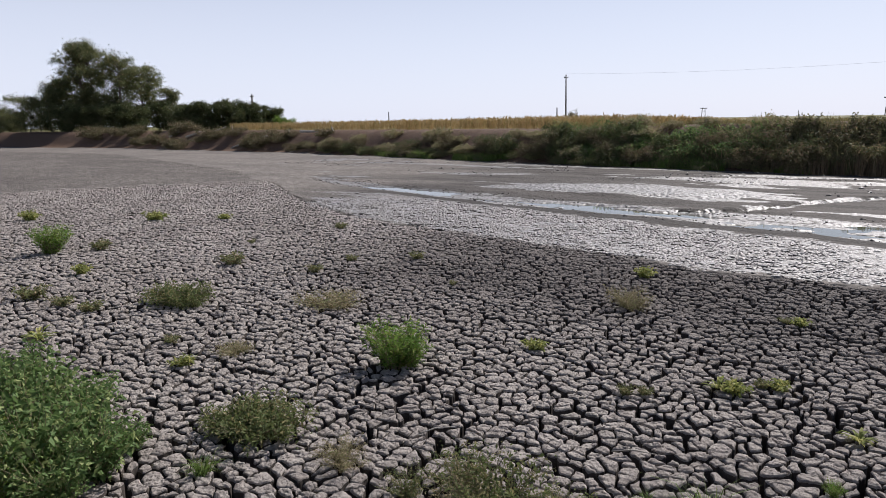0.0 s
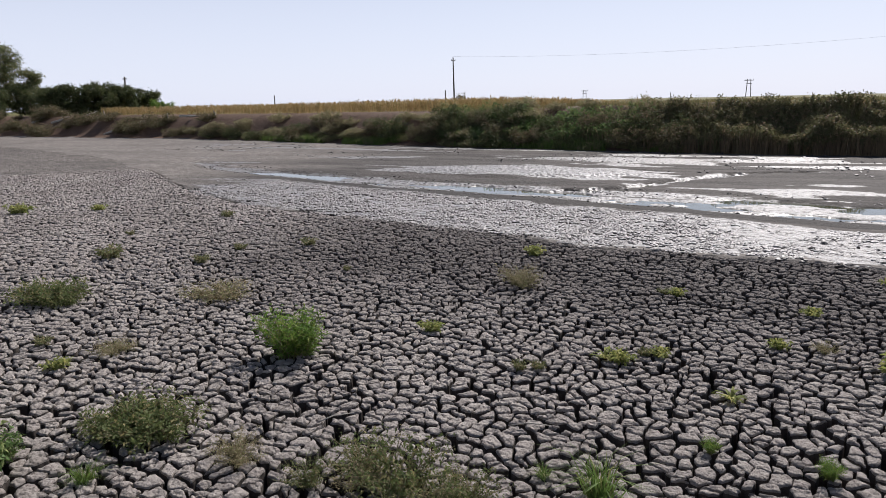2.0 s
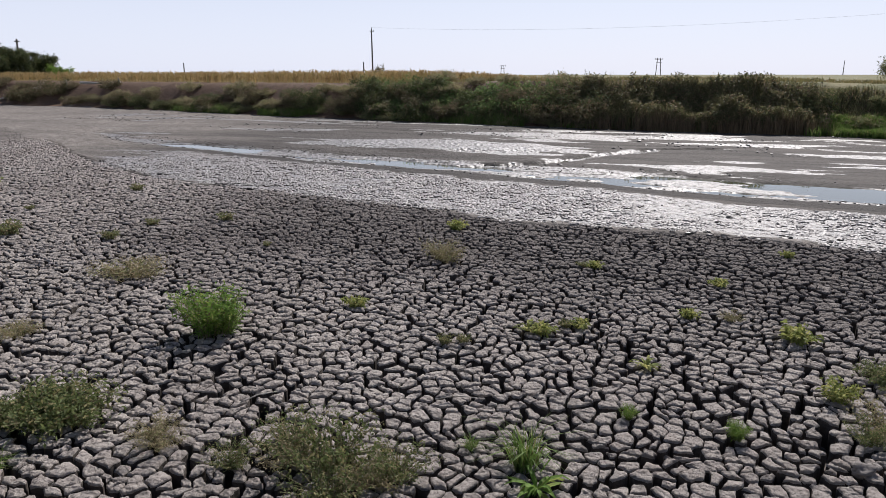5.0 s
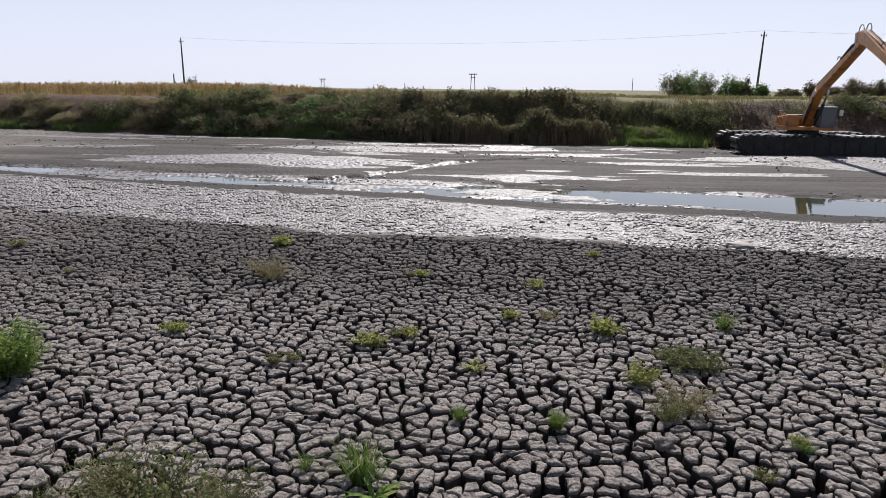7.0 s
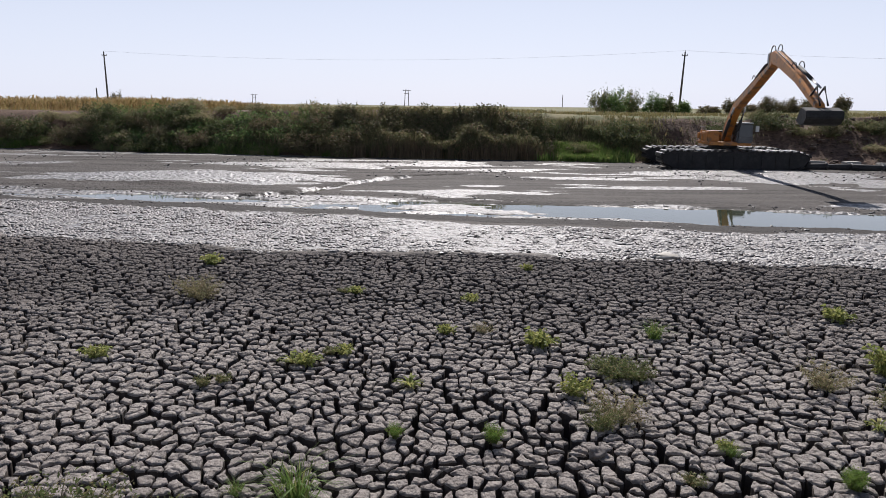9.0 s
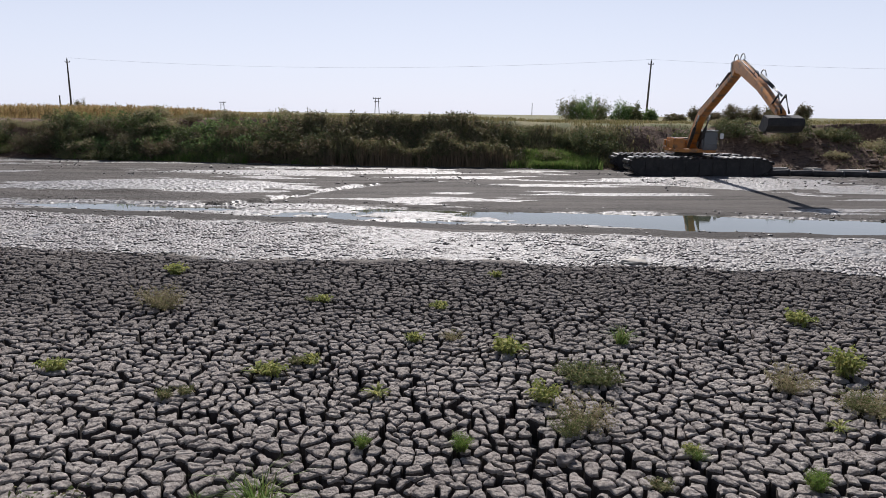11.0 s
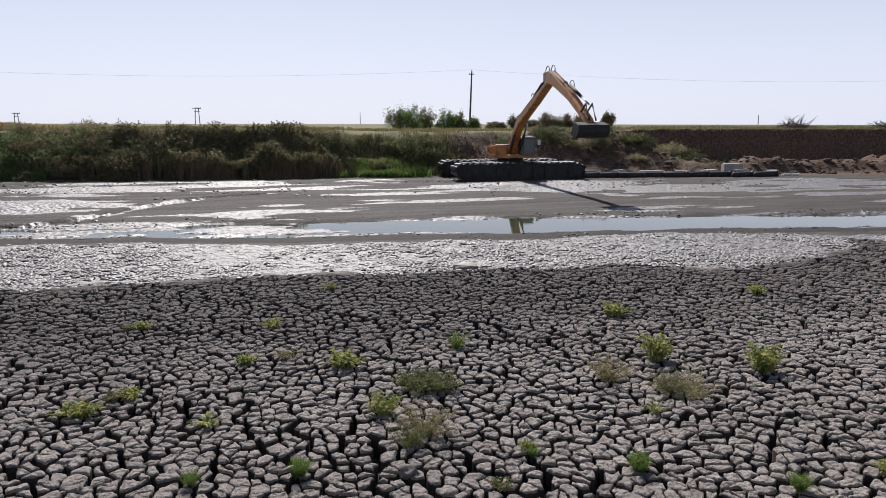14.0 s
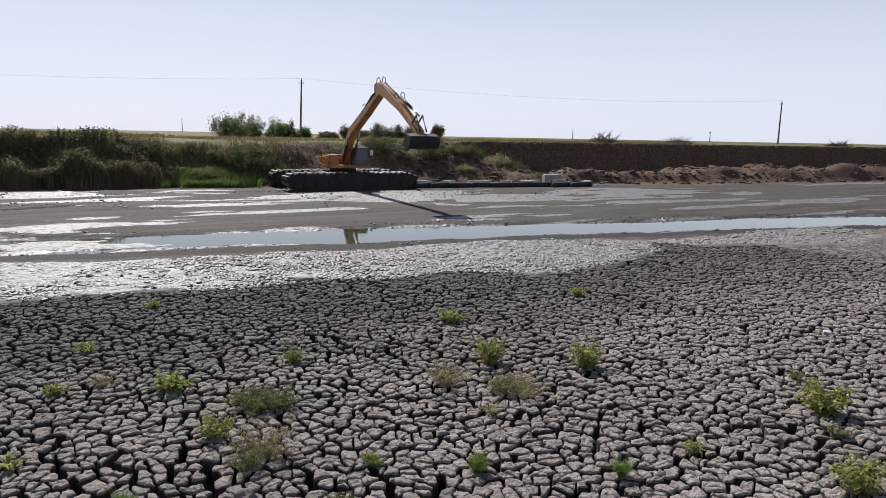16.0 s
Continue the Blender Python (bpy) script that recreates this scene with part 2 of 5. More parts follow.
def ground_mat():
    g = Graph("ground")
    wet, earth, grass, dark, dug = (g.attr(k) for k in ("wet", "earth", "grass", "dark", "dry"))
    n1, n2, n3 = g.noise(0.5, 5), g.noise(5.0, 5, 0.6), g.noise(28.0, 4, 0.6)
    along = g.noise(0.9, 5, 0.6, stretch=(0.16, 1.3, 1.0))
    c = g.mix(g.span(along, 0.4, 0.62), (0.04, 0.035, 0.032), (0.085, 0.075, 0.067))
    c = g.mix(g.span(g.noise(6.0, 6, 0.8), 0.46, 0.66, 0.0, 0.5), c, (0.135, 0.122, 0.112))
    c = g.mix(g.span(dug, 0.3, 0.7), c, g.mix(g.span(g.noise(2.4, 6, 0.75), 0.4, 0.6), (0.13, 0.116, 0.104), g.mix(g.span(n1, 0.35, 0.65), (0.21, 0.186, 0.165), (0.3, 0.268, 0.24))))
    c = g.mix(g.span(g.noise(0.16, 6, 0.7, stretch=(0.5, 1.0, 1.0)), 0.44, 0.58, 0.0, 0.45), c, g.mix(n1, (0.07, 0.062, 0.056), (0.13, 0.117, 0.106)))
    # fine cracks where the dried field goes on
    v = g.t.nodes.new("ShaderNodeTexVoronoi")
    v.feature = "DISTANCE_TO_EDGE"
    v.inputs["Scale"].default_value = 3.6
    g.t.links.new(g.spot(), v.inputs["Vector"])
    line_ = g.calc("MULTIPLY", g.span(v.outputs["Distance"], 0.0, 0.12, 1.0, 0.0), g.span(g.attr("crack"), 0.3, 0.7))
    c = g.mix(g.calc("MULTIPLY", line_, 0.8), c, (0.05, 0.042, 0.037))
    c = g.mix(g.span(dark, 0.35, 0.65), c, (0.042, 0.037, 0.034))
    w = g.calc("ADD", wet, g.calc("MULTIPLY", g.calc("SUBTRACT", n2, 0.5), 0.55))
    w = g.calc("ADD", w, g.calc("MULTIPLY", g.calc("SUBTRACT", along, 0.5), 1.5))
    w = g.span(w, 0.42, 0.58, smooth=True)
    w = g.calc("MULTIPLY", w, g.span(g.noise(3.2, 6, 0.7), 0.36, 0.45, 0.15, 1.0))
    c = g.mix(w, c, g.mix(g.span(n3, 0.4, 0.62), (0.1, 0.092, 0.086), (0.18, 0.168, 0.157)))
    c = g.mix(g.span(g.calc("ADD", earth, g.calc("MULTIPLY", g.calc("SUBTRACT", n1, 0.5), 0.5)), 0.4, 0.6), c,
              g.mix(g.span(n2, 0.35, 0.65), (0.078, 0.05, 0.035), (0.17, 0.11, 0.077)))
    c = g.mix(g.span(g.calc("ADD", grass, g.calc("MULTIPLY", g.calc("SUBTRACT", n2, 0.5), 0.9)), 0.4, 0.65), c,
              g.mix(g.span(n1, 0.4, 0.6), (0.085, 0.095, 0.03), (0.17, 0.145, 0.06)))
    rough = g.span(w, 0, 1, 0.85, g.span(n3, 0.35, 0.7, 0.32, 0.6))
    lumps = g.t.nodes.new("ShaderNodeTexVoronoi")
    lumps.feature = "SMOOTH_F1"
    lumps.inputs["Scale"].default_value = 5.5
    g.t.links.new(g.spot(), lumps.inputs["Vector"])
    n = g.bump(n2, 0.7, 0.09)
    n = g.bump(lumps.outputs["Distance"], g.span(w, 0, 1, 0.25, 0.9), -0.13, n)
    n = g.bump(n3, g.span(w, 0, 1, 0.5, 0.8), 0.025, n)
    n = g.bump(line_, 0.8, -0.05, n)
    spec = g.span(w, 0, 1, 0.15, 0.6)
    return g.done(c, rough, n, spec=spec)


def water_mat():
    g = Graph("pond water")
    return g.done(g.mix(g.noise(0.3), (0.05, 0.06, 0.035), (0.07, 0.075, 0.05)), 0.03, g.bump(g.noise(1.6, 2), 0.05, 0.02), spec=0.55)


M_BLOCK, M_GROUND, M_WATER, M_WET, M_DAMP_SHADE = mud_blocks(), ground_mat(), water_mat(), wet_mud(), damp_shade_mud()
M_BARK = coat("bark", (0.09, 0.07, 0.055), (0.15, 0.125, 0.1), 2, 25, 0.9, 0.6, 0.02)
M_WOOD = coat("weathered wood", (0.075, 0.06, 0.05), (0.13, 0.11, 0.09), 1.5, 30, 0.85, 0.4, 0.01)
M_PALE = coat("bleached wood", (0.36, 0.33, 0.29), (0.48, 0.45, 0.4), 2, 30, 0.85, 0.4, 0.01)
M_CONCRETE = coat("concrete", (0.3, 0.29, 0.27), (0.42, 0.4, 0.38), 2, 30, 0.85, 0.3, 0.01)
M_YELLOW = coat("yellow paint", (0.47, 0.175, 0.028), (0.57, 0.235, 0.048), 1.1, 18, 0.45, 0.1, 0.004, 0.0, (0.13, 0.095, 0.065))
M_BLACK = coat("muddy steel", (0.016, 0.015, 0.015), (0.03, 0.028, 0.027), 1.3, 14, 0.75, 0.4, 0.01, 0.0, (0.036, 0.032, 0.03))
M_SHOE = coat("wet track steel", (0.02, 0.019, 0.019), (0.05, 0.047, 0.045), 2.2, 14, 0.35, 0.5, 0.02, 0.3, (0.07, 0.064, 0.058))
M_CAB = coat("dark cab paint", (0.07, 0.07, 0.072), (0.12, 0.12, 0.12), 2, 30, 0.45, 0.1, 0.003)
M_STEEL = coat("bare steel", (0.45, 0.45, 0.45), (0.55, 0.55, 0.54), 3, 30, 0.25, 0.1, 0.003, 1.0)
M_RUBBER = coat("black hose", (0.02, 0.02, 0.02), (0.035, 0.035, 0.035), 5, 60, 0.5, 0.1, 0.003)
M_GREYPAINT = coat("grey paint", (0.35, 0.35, 0.35), (0.5, 0.5, 0.49), 2, 30, 0.5, 0.1, 0.003)
M_WHITE = coat("white plastic", (0.62, 0.61, 0.58), (0.74, 0.73, 0.7), 3, 30, 0.5, 0.3, 0.01)
M_GLASS = Graph("cab glass").done((0.03, 0.035, 0.04), 0.06)
M_WIRE = Graph("wire").done((0.12, 0.12, 0.13), 0.5, metal=0.6)
M_CLOD = coat("clod", (0.17, 0.15, 0.14), (0.24, 0.215, 0.195), 6, 50, 0.92, 0.7, 0.015)
L_TREE = leaf("tree leaves", (0.1, 0.12, 0.052), (0.172, 0.186, 0.085), (0.3, 0.25, 0.115), 0.2, glow=0.45)
L_HEDGE = leaf("hedge leaves", (0.060, 0.079, 0.031), (0.102, 0.120, 0.050), (0.168, 0.144, 0.072), 0.2)
L_BRIGHT = leaf("bright leaves", (0.1, 0.185, 0.036), (0.18, 0.285, 0.056), (0.34, 0.38, 0.1), 0.2, glow=0.45)
L_YELLOW = leaf("yellow-green leaves", (0.18, 0.225, 0.066), (0.285, 0.315, 0.1), (0.47, 0.44, 0.165), 0.3, glow=0.45)
L_DULL = leaf("dull green leaves", (0.125, 0.144, 0.060), (0.213, 0.225, 0.100), (0.338, 0.263, 0.150), 0.3)
L_LUSH = leaf("lush leaves", (0.086, 0.144, 0.046), (0.149, 0.230, 0.075), (0.322, 0.368, 0.149), 0.22, glow=0.4)
L_DRY = leaf("dry leaves", (0.264, 0.210, 0.126), (0.396, 0.336, 0.204), (0.240, 0.264, 0.108), 0.35)
L_REED = leaf("reed leaves", (0.106, 0.112, 0.053), (0.188, 0.181, 0.088), (0.312, 0.231, 0.138), 0.24)
L_STALK = leaf("reed stalks", (0.161, 0.115, 0.071), (0.230, 0.172, 0.103), (0.103, 0.081, 0.052), 0.3, glow=0.15)
L_GRASS = leaf("grass blades", (0.091, 0.156, 0.036), (0.156, 0.227, 0.058), (0.260, 0.247, 0.104), 0.2, glow=0.4)
L_STRAW = leaf("straw grass", (0.156, 0.144, 0.060), (0.252, 0.222, 0.096), (0.324, 0.252, 0.132), 0.3, glow=0.3)
L_BUSH = leaf("bank bush leaves", (0.091, 0.091, 0.047), (0.163, 0.150, 0.073), (0.234, 0.163, 0.111), 0.35)
L_MAT = leaf("olive weed leaves", (0.088, 0.117, 0.042), (0.165, 0.196, 0.075), (0.29, 0.25, 0.12), 0.25, glow=0.4)
L_CORN = leaf("ripe maize leaves", (0.32, 0.22, 0.095), (0.46, 0.34, 0.17), (0.26, 0.22, 0.08), 0.3, glow=0.35)
STEM = coat("plant stem", (0.19, 0.165, 0.085), (0.28, 0.24, 0.13), 4, 40, 0.8, 0.2, 0.003)


# ---- mesh helpers ----
def mesh(name, verts, faces, material, smooth=False):
    me = bpy.data.meshes.new(name)
    me.from_pydata([tuple(map(float, v)) for v in verts], [], faces)
    me.materials.append(material)
    if smooth:
        me.polygons.foreach_set("use_smooth", [True] * len(me.polygons))
    me.update()
    return me


def part(name, data, parent, label=""):
    ob = new(name, data)
    ob.parent = parent
    if label:
        ob["label"] = label
    return ob


def from_bm(name, bm, material, smooth=False):
    me = bpy.data.meshes.new(name)
    bmesh.ops.recalc_face_normals(bm, faces=bm.faces)
    bm.to_mesh(me)
    bm.free()
    me.materials.append(material)
    if smooth:
        me.polygons.foreach_set("use_smooth", [True] * len(me.polygons))
    return me


def block(name, material, size, at, bevel=0.03, turn=None, taper=None):
    """A box with rounded edges; taper narrows its top."""
    bm = bmesh.new()
    bmesh.ops.create_cube(bm, size=1)
    for v in bm.verts:
        k = taper if taper and v.co.z > 0 else (1, 1)
        v.co = Vector((v.co.x * size[0] * k[0], v.co.y * size[1] * k[1], v.co.z * size[2]))
    if bevel:
        bmesh.ops.bevel(bm, geom=bm.edges[:], offset=bevel, segments=2, affect="EDGES")
    bm.transform(Matrix.Translation(at) @ (turn or Matrix()))
    return from_bm(name, bm, material)


def tube_geo(points, radii, sides=6):
    pts = [Vector(p) for p in points]
    verts, faces = [], []
    for k, p in enumerate(pts):
        way = (pts[min(k + 1, len(pts) - 1)] - pts[max(k - 1, 0)]).normalized()
        a = way.orthogonal().normalized()
        b = way.cross(a)
        for s in range(sides):
            w = 2 * math.pi * s / sides
            verts.append(p + radii[k] * (math.cos(w) * a + math.sin(w) * b))
        if k:
            o = (k - 1) * sides
            faces += [(o + s, o + (s + 1) % sides, o + sides + (s + 1) % sides, o + sides + s) for s in range(sides)]
    o = len(verts) - sides
    faces += [tuple(range(sides))[::-1], tuple(range(o, o + sides))]
    return verts, faces


def tube(name, material, points, radii, sides=6):
    if not isinstance(radii, (list, tuple)):
        radii = [radii] * len(points)
    return mesh(name, *tube_geo(points, radii, sides), material, True)


def join(pieces):
    verts, faces = [], []
    for v, f in pieces:
        o = len(verts)
        verts += list(v)
        faces += [tuple(i + o for i in q) for q in f]
    return verts, faces


def prism(outline, half):
    """A flat outline in the x-z plane, given thickness along y, with its edges kept."""
    n = len(outline)
    verts = [(x, -half, z) for x, z in outline] + [(x, half, z) for x, z in outline]
    faces = [tuple(range(n)), tuple(range(n, 2 * n))[::-1]] + [(i, i + n, (i + 1) % n + n, (i + 1) % n) for i in range(n)]
    return verts, faces


def foliage(at, size, rng, droop=0.3, slim=0.45, up=0.2):
    """Small folded leaves at the places given: arrays of (n, 3) and of (n,)."""
    n = len(at)
    yaw = rng.uniform(0, 2 * math.pi, n)
    pitch = rng.normal(up, 0.55, n)
    d = np.stack([np.cos(yaw) * np.cos(pitch), np.sin(yaw) * np.cos(pitch), np.sin(pitch)], 1)
    side = np.cross(d, rng.normal(0, 1, (n, 3)))
    side /= np.linalg.norm(side, axis=1)[:, None] + 1e-9
    fold = np.cross(side, d) * (rng.uniform(-0.2, 0.3, n) * size)[:, None]
    L, W = d * size[:, None], side * (size * slim)[:, None]
    v = np.stack([at, at + 0.5 * L + W * 0.5 + fold, at + L - np.array([0, 0, 1.0]) * (droop * size)[:, None], at + 0.5 * L - W * 0.5 + fold], 1)
    faces = [(4 * i, 4 * i + 1, 4 * i + 2, 4 * i + 3) for i in range(n)]
    return v.reshape(-1, 3), faces


def blades(base, tall, lean, width, rng, bend=0.5):
    """Grass blades: three joints each, bending over."""
    n = len(base)
    yaw = rng.uniform(0, 2 * math.pi, n)
    out = np.stack([np.cos(yaw), np.sin(yaw), 0 * yaw], 1)
    across = np.stack([-np.sin(yaw), np.cos(yaw), 0 * yaw], 1)
    turn = rng.uniform(0, math.pi, n)
    across = across * np.cos(turn)[:, None] + out * np.sin(turn)[:, None]
    up = np.array([0, 0, 1.0])
    mid = base + up * (0.6 * tall)[:, None] + out * (0.35 * lean * tall)[:, None]
    tip = base + up * (tall * (1 - bend * lean * 0.5))[:, None] + out * (lean * tall)[:, None]
    w = across * (width / 2)[:, None]
    v = np.stack([base - w, base + w, mid + w * 0.8, mid - w * 0.8, tip], 1)
    faces = []
    for i in range(n):
        o = 5 * i
        faces += [(o, o + 1, o + 2, o + 3), (o + 3, o + 2, o + 4)]
    return v.reshape(-1, 3), faces


def thing(name, label, category, at=None, group="", kind=""):
    ob = new(name)
    ob.matrix_world = at or Matrix()
    return tagged(ob, label, category, group, kind)


# ---- ground ----
def steps(*spans):
    out = []
    for a, b, d in spans:
        out += list(np.arange(a, b - 1e-6, d))
    return np.array(out + [spans[-1][1]])


gx = steps((-3000, -600, 400), (-600, -200, 40), (-200, -60, 3), (-60, -32, 0.5), (-32, 34, 0.13), (34, 64, 0.35), (64, 110, 1.0), (110, 200, 5), (200, 600, 40), (600, 3000, 400))
gy = steps((-3000, -300, 450), (-300, -20, 40), (-20, -2, 3), (-2, 3, 0.5), (3, 13.6, 0.8), (13.6, 27.6, 0.13), (27.6, 56, 0.3), (56, 90, 1.0), (90, 200, 10), (200, 600, 50), (600, 3000, 400))
X, Y = np.meshgrid(gx, gy)
Z = height(X, Y)
nx, ny = len(gx), len(gy)
me = bpy.data.meshes.new("ground")
me.vertices.add(nx * ny)
me.vertices.foreach_set("co", np.stack([X, Y, Z], -1).astype(np.float32).ravel())
idx = np.arange(nx * ny).reshape(ny, nx)
quads = np.stack([idx[:-1, :-1], idx[:-1, 1:], idx[1:, 1:], idx[1:, :-1]], -1).reshape(-1, 4)
me.loops.add(quads.size)
me.loops.foreach_set("vertex_index", quads.ravel().astype(np.int32))
me.polygons.add(len(quads))
me.polygons.foreach_set("loop_start", np.arange(0, quads.size, 4, dtype=np.int32))
me.polygons.foreach_set("use_smooth", np.ones(len(quads), bool))
me.update(calc_edges=True)
bank = Y - FOOT(X)
chan = np.abs(Y - (WATER_NEAR(X) + WATER_FAR(X)) / 2) - (WATER_FAR(X) - WATER_NEAR(X)) / 2
lay = {}
edge = np.minimum(Y - MUD_NEAR(X), MUD_FAR(X) - Y) + 1.1 * (cloud(X, Y, 1.5, 71) - 0.5)
wet = step(-0.35, 0.5, edge) * step(-34, -16, X) * (1.0 - 0.18 * step(0, -14, X))
streak = cloud(X / 5.5, Y, 1.5, 101, 5)
strip = np.exp(-(((bank + 6.2) / 1.8) ** 2)) + 0.8 * np.exp(-(((bank + 2.4) / 0.6) ** 2))
for at in (3.5, 4.5, 8.2):
    strip = strip + 0.9 * np.exp(-(((bank + at + 0.5 * (cloud(X, 0 * X, 6, 103) - 0.5)) / 0.22) ** 2))
bias = np.full(X.shape, -0.3)
for cx, cy, rx, ry, turn, top in ((-12.4, 33.4, 7.6, 2.8, -8, 0.8), (3.4, 32.0, 4.4, 1.2, 8, 1.0), (19.8, 35.0, 8.4, 3.2, -14, 1.7), (36, 28.2, 17, 4.6, -16, 0.9), (-26, 38.5, 9, 2.2, -14, 0.5)):
    bias = np.maximum(bias, top * np.clip(blob(X, Y, cx, cy, rx, ry, turn) * 1.6, -1, 0.8))
bias = np.maximum(bias, strip * step(-60, -18, X) * step(24, 12, X) * 0.75 - 0.15)
flat = step(0.57, 0.65, streak + 0.2 * bias) * step(0.2, 1.0, Y - WATER_FAR(X)) * step(-75, -35, X)
wet = np.maximum(wet, 0.75 * flat)
wet = np.maximum(wet, step(1.3, 0.1, chan + 1.2 * (streak - 0.5)) * 0.66 * step(-45, -30, X))
wet = np.maximum(wet, step(1.3, 0.2, gully(X, Y) + 1.6 * (cloud(X, Y, 0.8, 83) - 0.4)) * 0.8)
lay["wet"] = wet * step(0.4, -0.4, bank)
lay["dry"] = step(0.4, 1.4, Y) * np.maximum(step(-3.0, 2.0, cracked(X, Y) + 5 * (cloud(X / 3, Y, 3, 107) - 0.5)), step(-14, -42, X + 24 * (cloud(X / 4, Y, 4, 109) - 0.5)) * 0.85) * step(0.5, -0.5, bank)
lay["crack"] = step(0.3, 1.0, cracked(X, Y)) * step(1.3, 2.2, Y)
lay["dark"] = step(0.0, 0.5, np.minimum(chan - 0.1, 2.2 - chan)) * (Y < WATER_NEAR(X)) * step(-30, -18, X) * 0.7
lay["earth"] = step(-0.6, 0.3, bank + 1.2 * step(30, 36, X))
level = step(0.75, 1.0, bank / RISE(X))
lay["grass"] = level * step(14.0, 40.0, bank + 40 * step(-8, 2, X)) + 0.55 * step(2, 7, X) * step(19, 14, X) * step(0.5, 1.5, bank)
lay["grass"] = np.maximum(lay["grass"], step(10, 14, bank) * 0.9) * (1 - step(27, 31, X) * step(10.5, 8.5, bank))
lay["grass"] = np.maximum(lay["grass"], step(1.2, 0.2, Y) * 0.7)
for key, values in lay.items():
    me.attributes.new(key, "FLOAT", "POINT").data.foreach_set("value", np.clip(values, 0, 1).astype(np.float32).ravel())
me.materials.append(M_GROUND)
ground = tagged(new("ground", me), "grey drying pond bed with a steep earth bank and fields beyond", "ground", kind="structure")


def floor_at(x, y):
    return float(height(np.array([float(x)]), np.array([float(y)]))[0])


# ---- water in the channel ----
wx = np.arange(-42, 62, 1.0)
wv = [(x, float(WATER_NEAR(x)) - 1.2, -0.115) for x in wx] + [(x, float(WATER_FAR(x)) + 1.2, -0.115) for x in wx]
wf = [(i, i + 1, len(wx) + i + 1, len(wx) + i) for i in range(len(wx) - 1)]
tagged(new("water", mesh("water", wv, wf, M_WATER)), "still greenish water left in the shallow channel", "water", kind="structure")
gv = [(-7.8, 27.0, -0.12), (-5.4, 27.0, -0.12), (-4.2, 30.0, -0.12), (-1.8, 33.5, -0.12), (-3.6, 33.5, -0.12), (-5.8, 30.0, -0.12)]
tagged(new("gully_water", mesh("gully_water", gv, [(0, 1, 2, 5), (5, 2, 3, 4)], M_WATER)), "thin water in a muddy gully", "water", kind="structure")


# ---- excavator on pontoons ----
def excavator():
    rig = thing("excavator", "orange-yellow long-reach excavator on muddy black floating pontoons", "excavator", pose(17.2, 43.7, 0.02, 0, 0, -1.5) @ Matrix.Scale(0.93, 4))
    for side in (-1, 1):
        y0 = side * 1.9
        prof = [(-4.9, 0.75), (-4.55, 0.25), (-3.9, -0.08), (3.9, -0.08), (4.7, 0.25), (5.05, 0.75), (4.75, 1.1), (4.3, 1.22), (-4.3, 1.22), (-4.75, 1.1)]
        prof = [(0.95 * x, 0.88 * z) for x, z in prof]
        bm = bmesh.new()
        v, f = prism(prof, 0.68)
        bv = [bm.verts.new((x, y + y0, z)) for x, y, z in v]
        for q in f:
            bm.faces.new([bv[i] for i in q])
        bmesh.ops.recalc_face_normals(bm, faces=bm.faces)
        bmesh.ops.bevel(bm, geom=bm.edges[:], offset=0.07, segments=2, affect="EDGES")
        pontoon = part("pontoon", from_bm("pontoon", bm, M_BLACK), rig, "mud-caked black steel pontoon")
        # shoes of the chain that runs round the pontoon
        pts = [Vector((x, 0, z)) for x, z in prof]
        rnd = random.Random(4 + side)
        shoe = None
        for k in range(len(pts)):
            a, b = pts[k], pts[(k + 1) % len(pts)]
            n = max(1, round((b - a).length / 0.42))
            for j in range(n):
                p = a.lerp(b, (j + 0.5) / n)
                ang = math.atan2(b.z - a.z, b.x - a.x)
                turn = Matrix.Rotation(-ang, 4, "Y")
                out = turn @ Vector((0, 0, -0.05))
                if shoe is None:
                    bm = bmesh.new()
                    bmesh.ops.create_cube(bm, size=1)
                    bmesh.ops.scale(bm, vec=(0.3, 1.55, 0.1), verts=bm.verts)
                    for vert in bm.verts:
                        if vert.co.z < 0:
                            vert.co.x *= 0.55
                    bmesh.ops.bevel(bm, geom=bm.edges[:], offset=0.02, segments=1, affect="EDGES")
                    shoe = from_bm("track_shoe", bm, M_SHOE)
                ob = part("track_shoe", shoe, pontoon)
                ob.matrix_basis = Matrix.Translation((p.x + out.x, y0 + rnd.uniform(-0.03, 0.03), p.z + out.z + rnd.uniform(-0.015, 0.02))) @ turn @ pose(0, 0, 0, rnd.uniform(-2, 2), rnd.uniform(-7, 7), rnd.uniform(-2, 2))
        # ribs down the flank
        for k in range(9):
            part("rib", block("rib", M_BLACK, (0.14, 0.06, 0.85), (-3.5 + 0.875 * k, y0 + side * 0.7, 0.48), 0.02), pontoon)
    for x in (-1.4, 1.4):
        part("cross_beam", block("cross_beam", M_BLACK, (0.7, 2.6, 0.4), (x, 0, 0.92), 0.04), rig)
    bm = bmesh.new()
    bmesh.ops.create_cone(bm, cap_ends=True, segments=32, radius1=0.95, radius2=0.9, depth=0.42)
    bm.transform(Matrix.Translation((0.1, 0, 1.24)))
    part("slew_ring", from_bm("slew_ring", bm, M_BLACK), rig)

    # the upper carriage faces the near shore; the boom is raised, the stick hangs half folded
    turn = Matrix.Translation((0.1, 0, 0)) @ Matrix.Rotation(radians(-95), 4, "Z")

    def hinge(at, degrees):
        m = Matrix.Translation((at[0], 0, at[1]))
        return m @ Matrix.Rotation(radians(-degrees), 4, "Y") @ m.inverted()

    heel, knee, pin = (0.45, 1.85), (7.45, 7.75), (14.0, 5.0)
    raised, folded, curled = hinge(heel, -11), hinge(knee, 14), hinge(pin, -25)
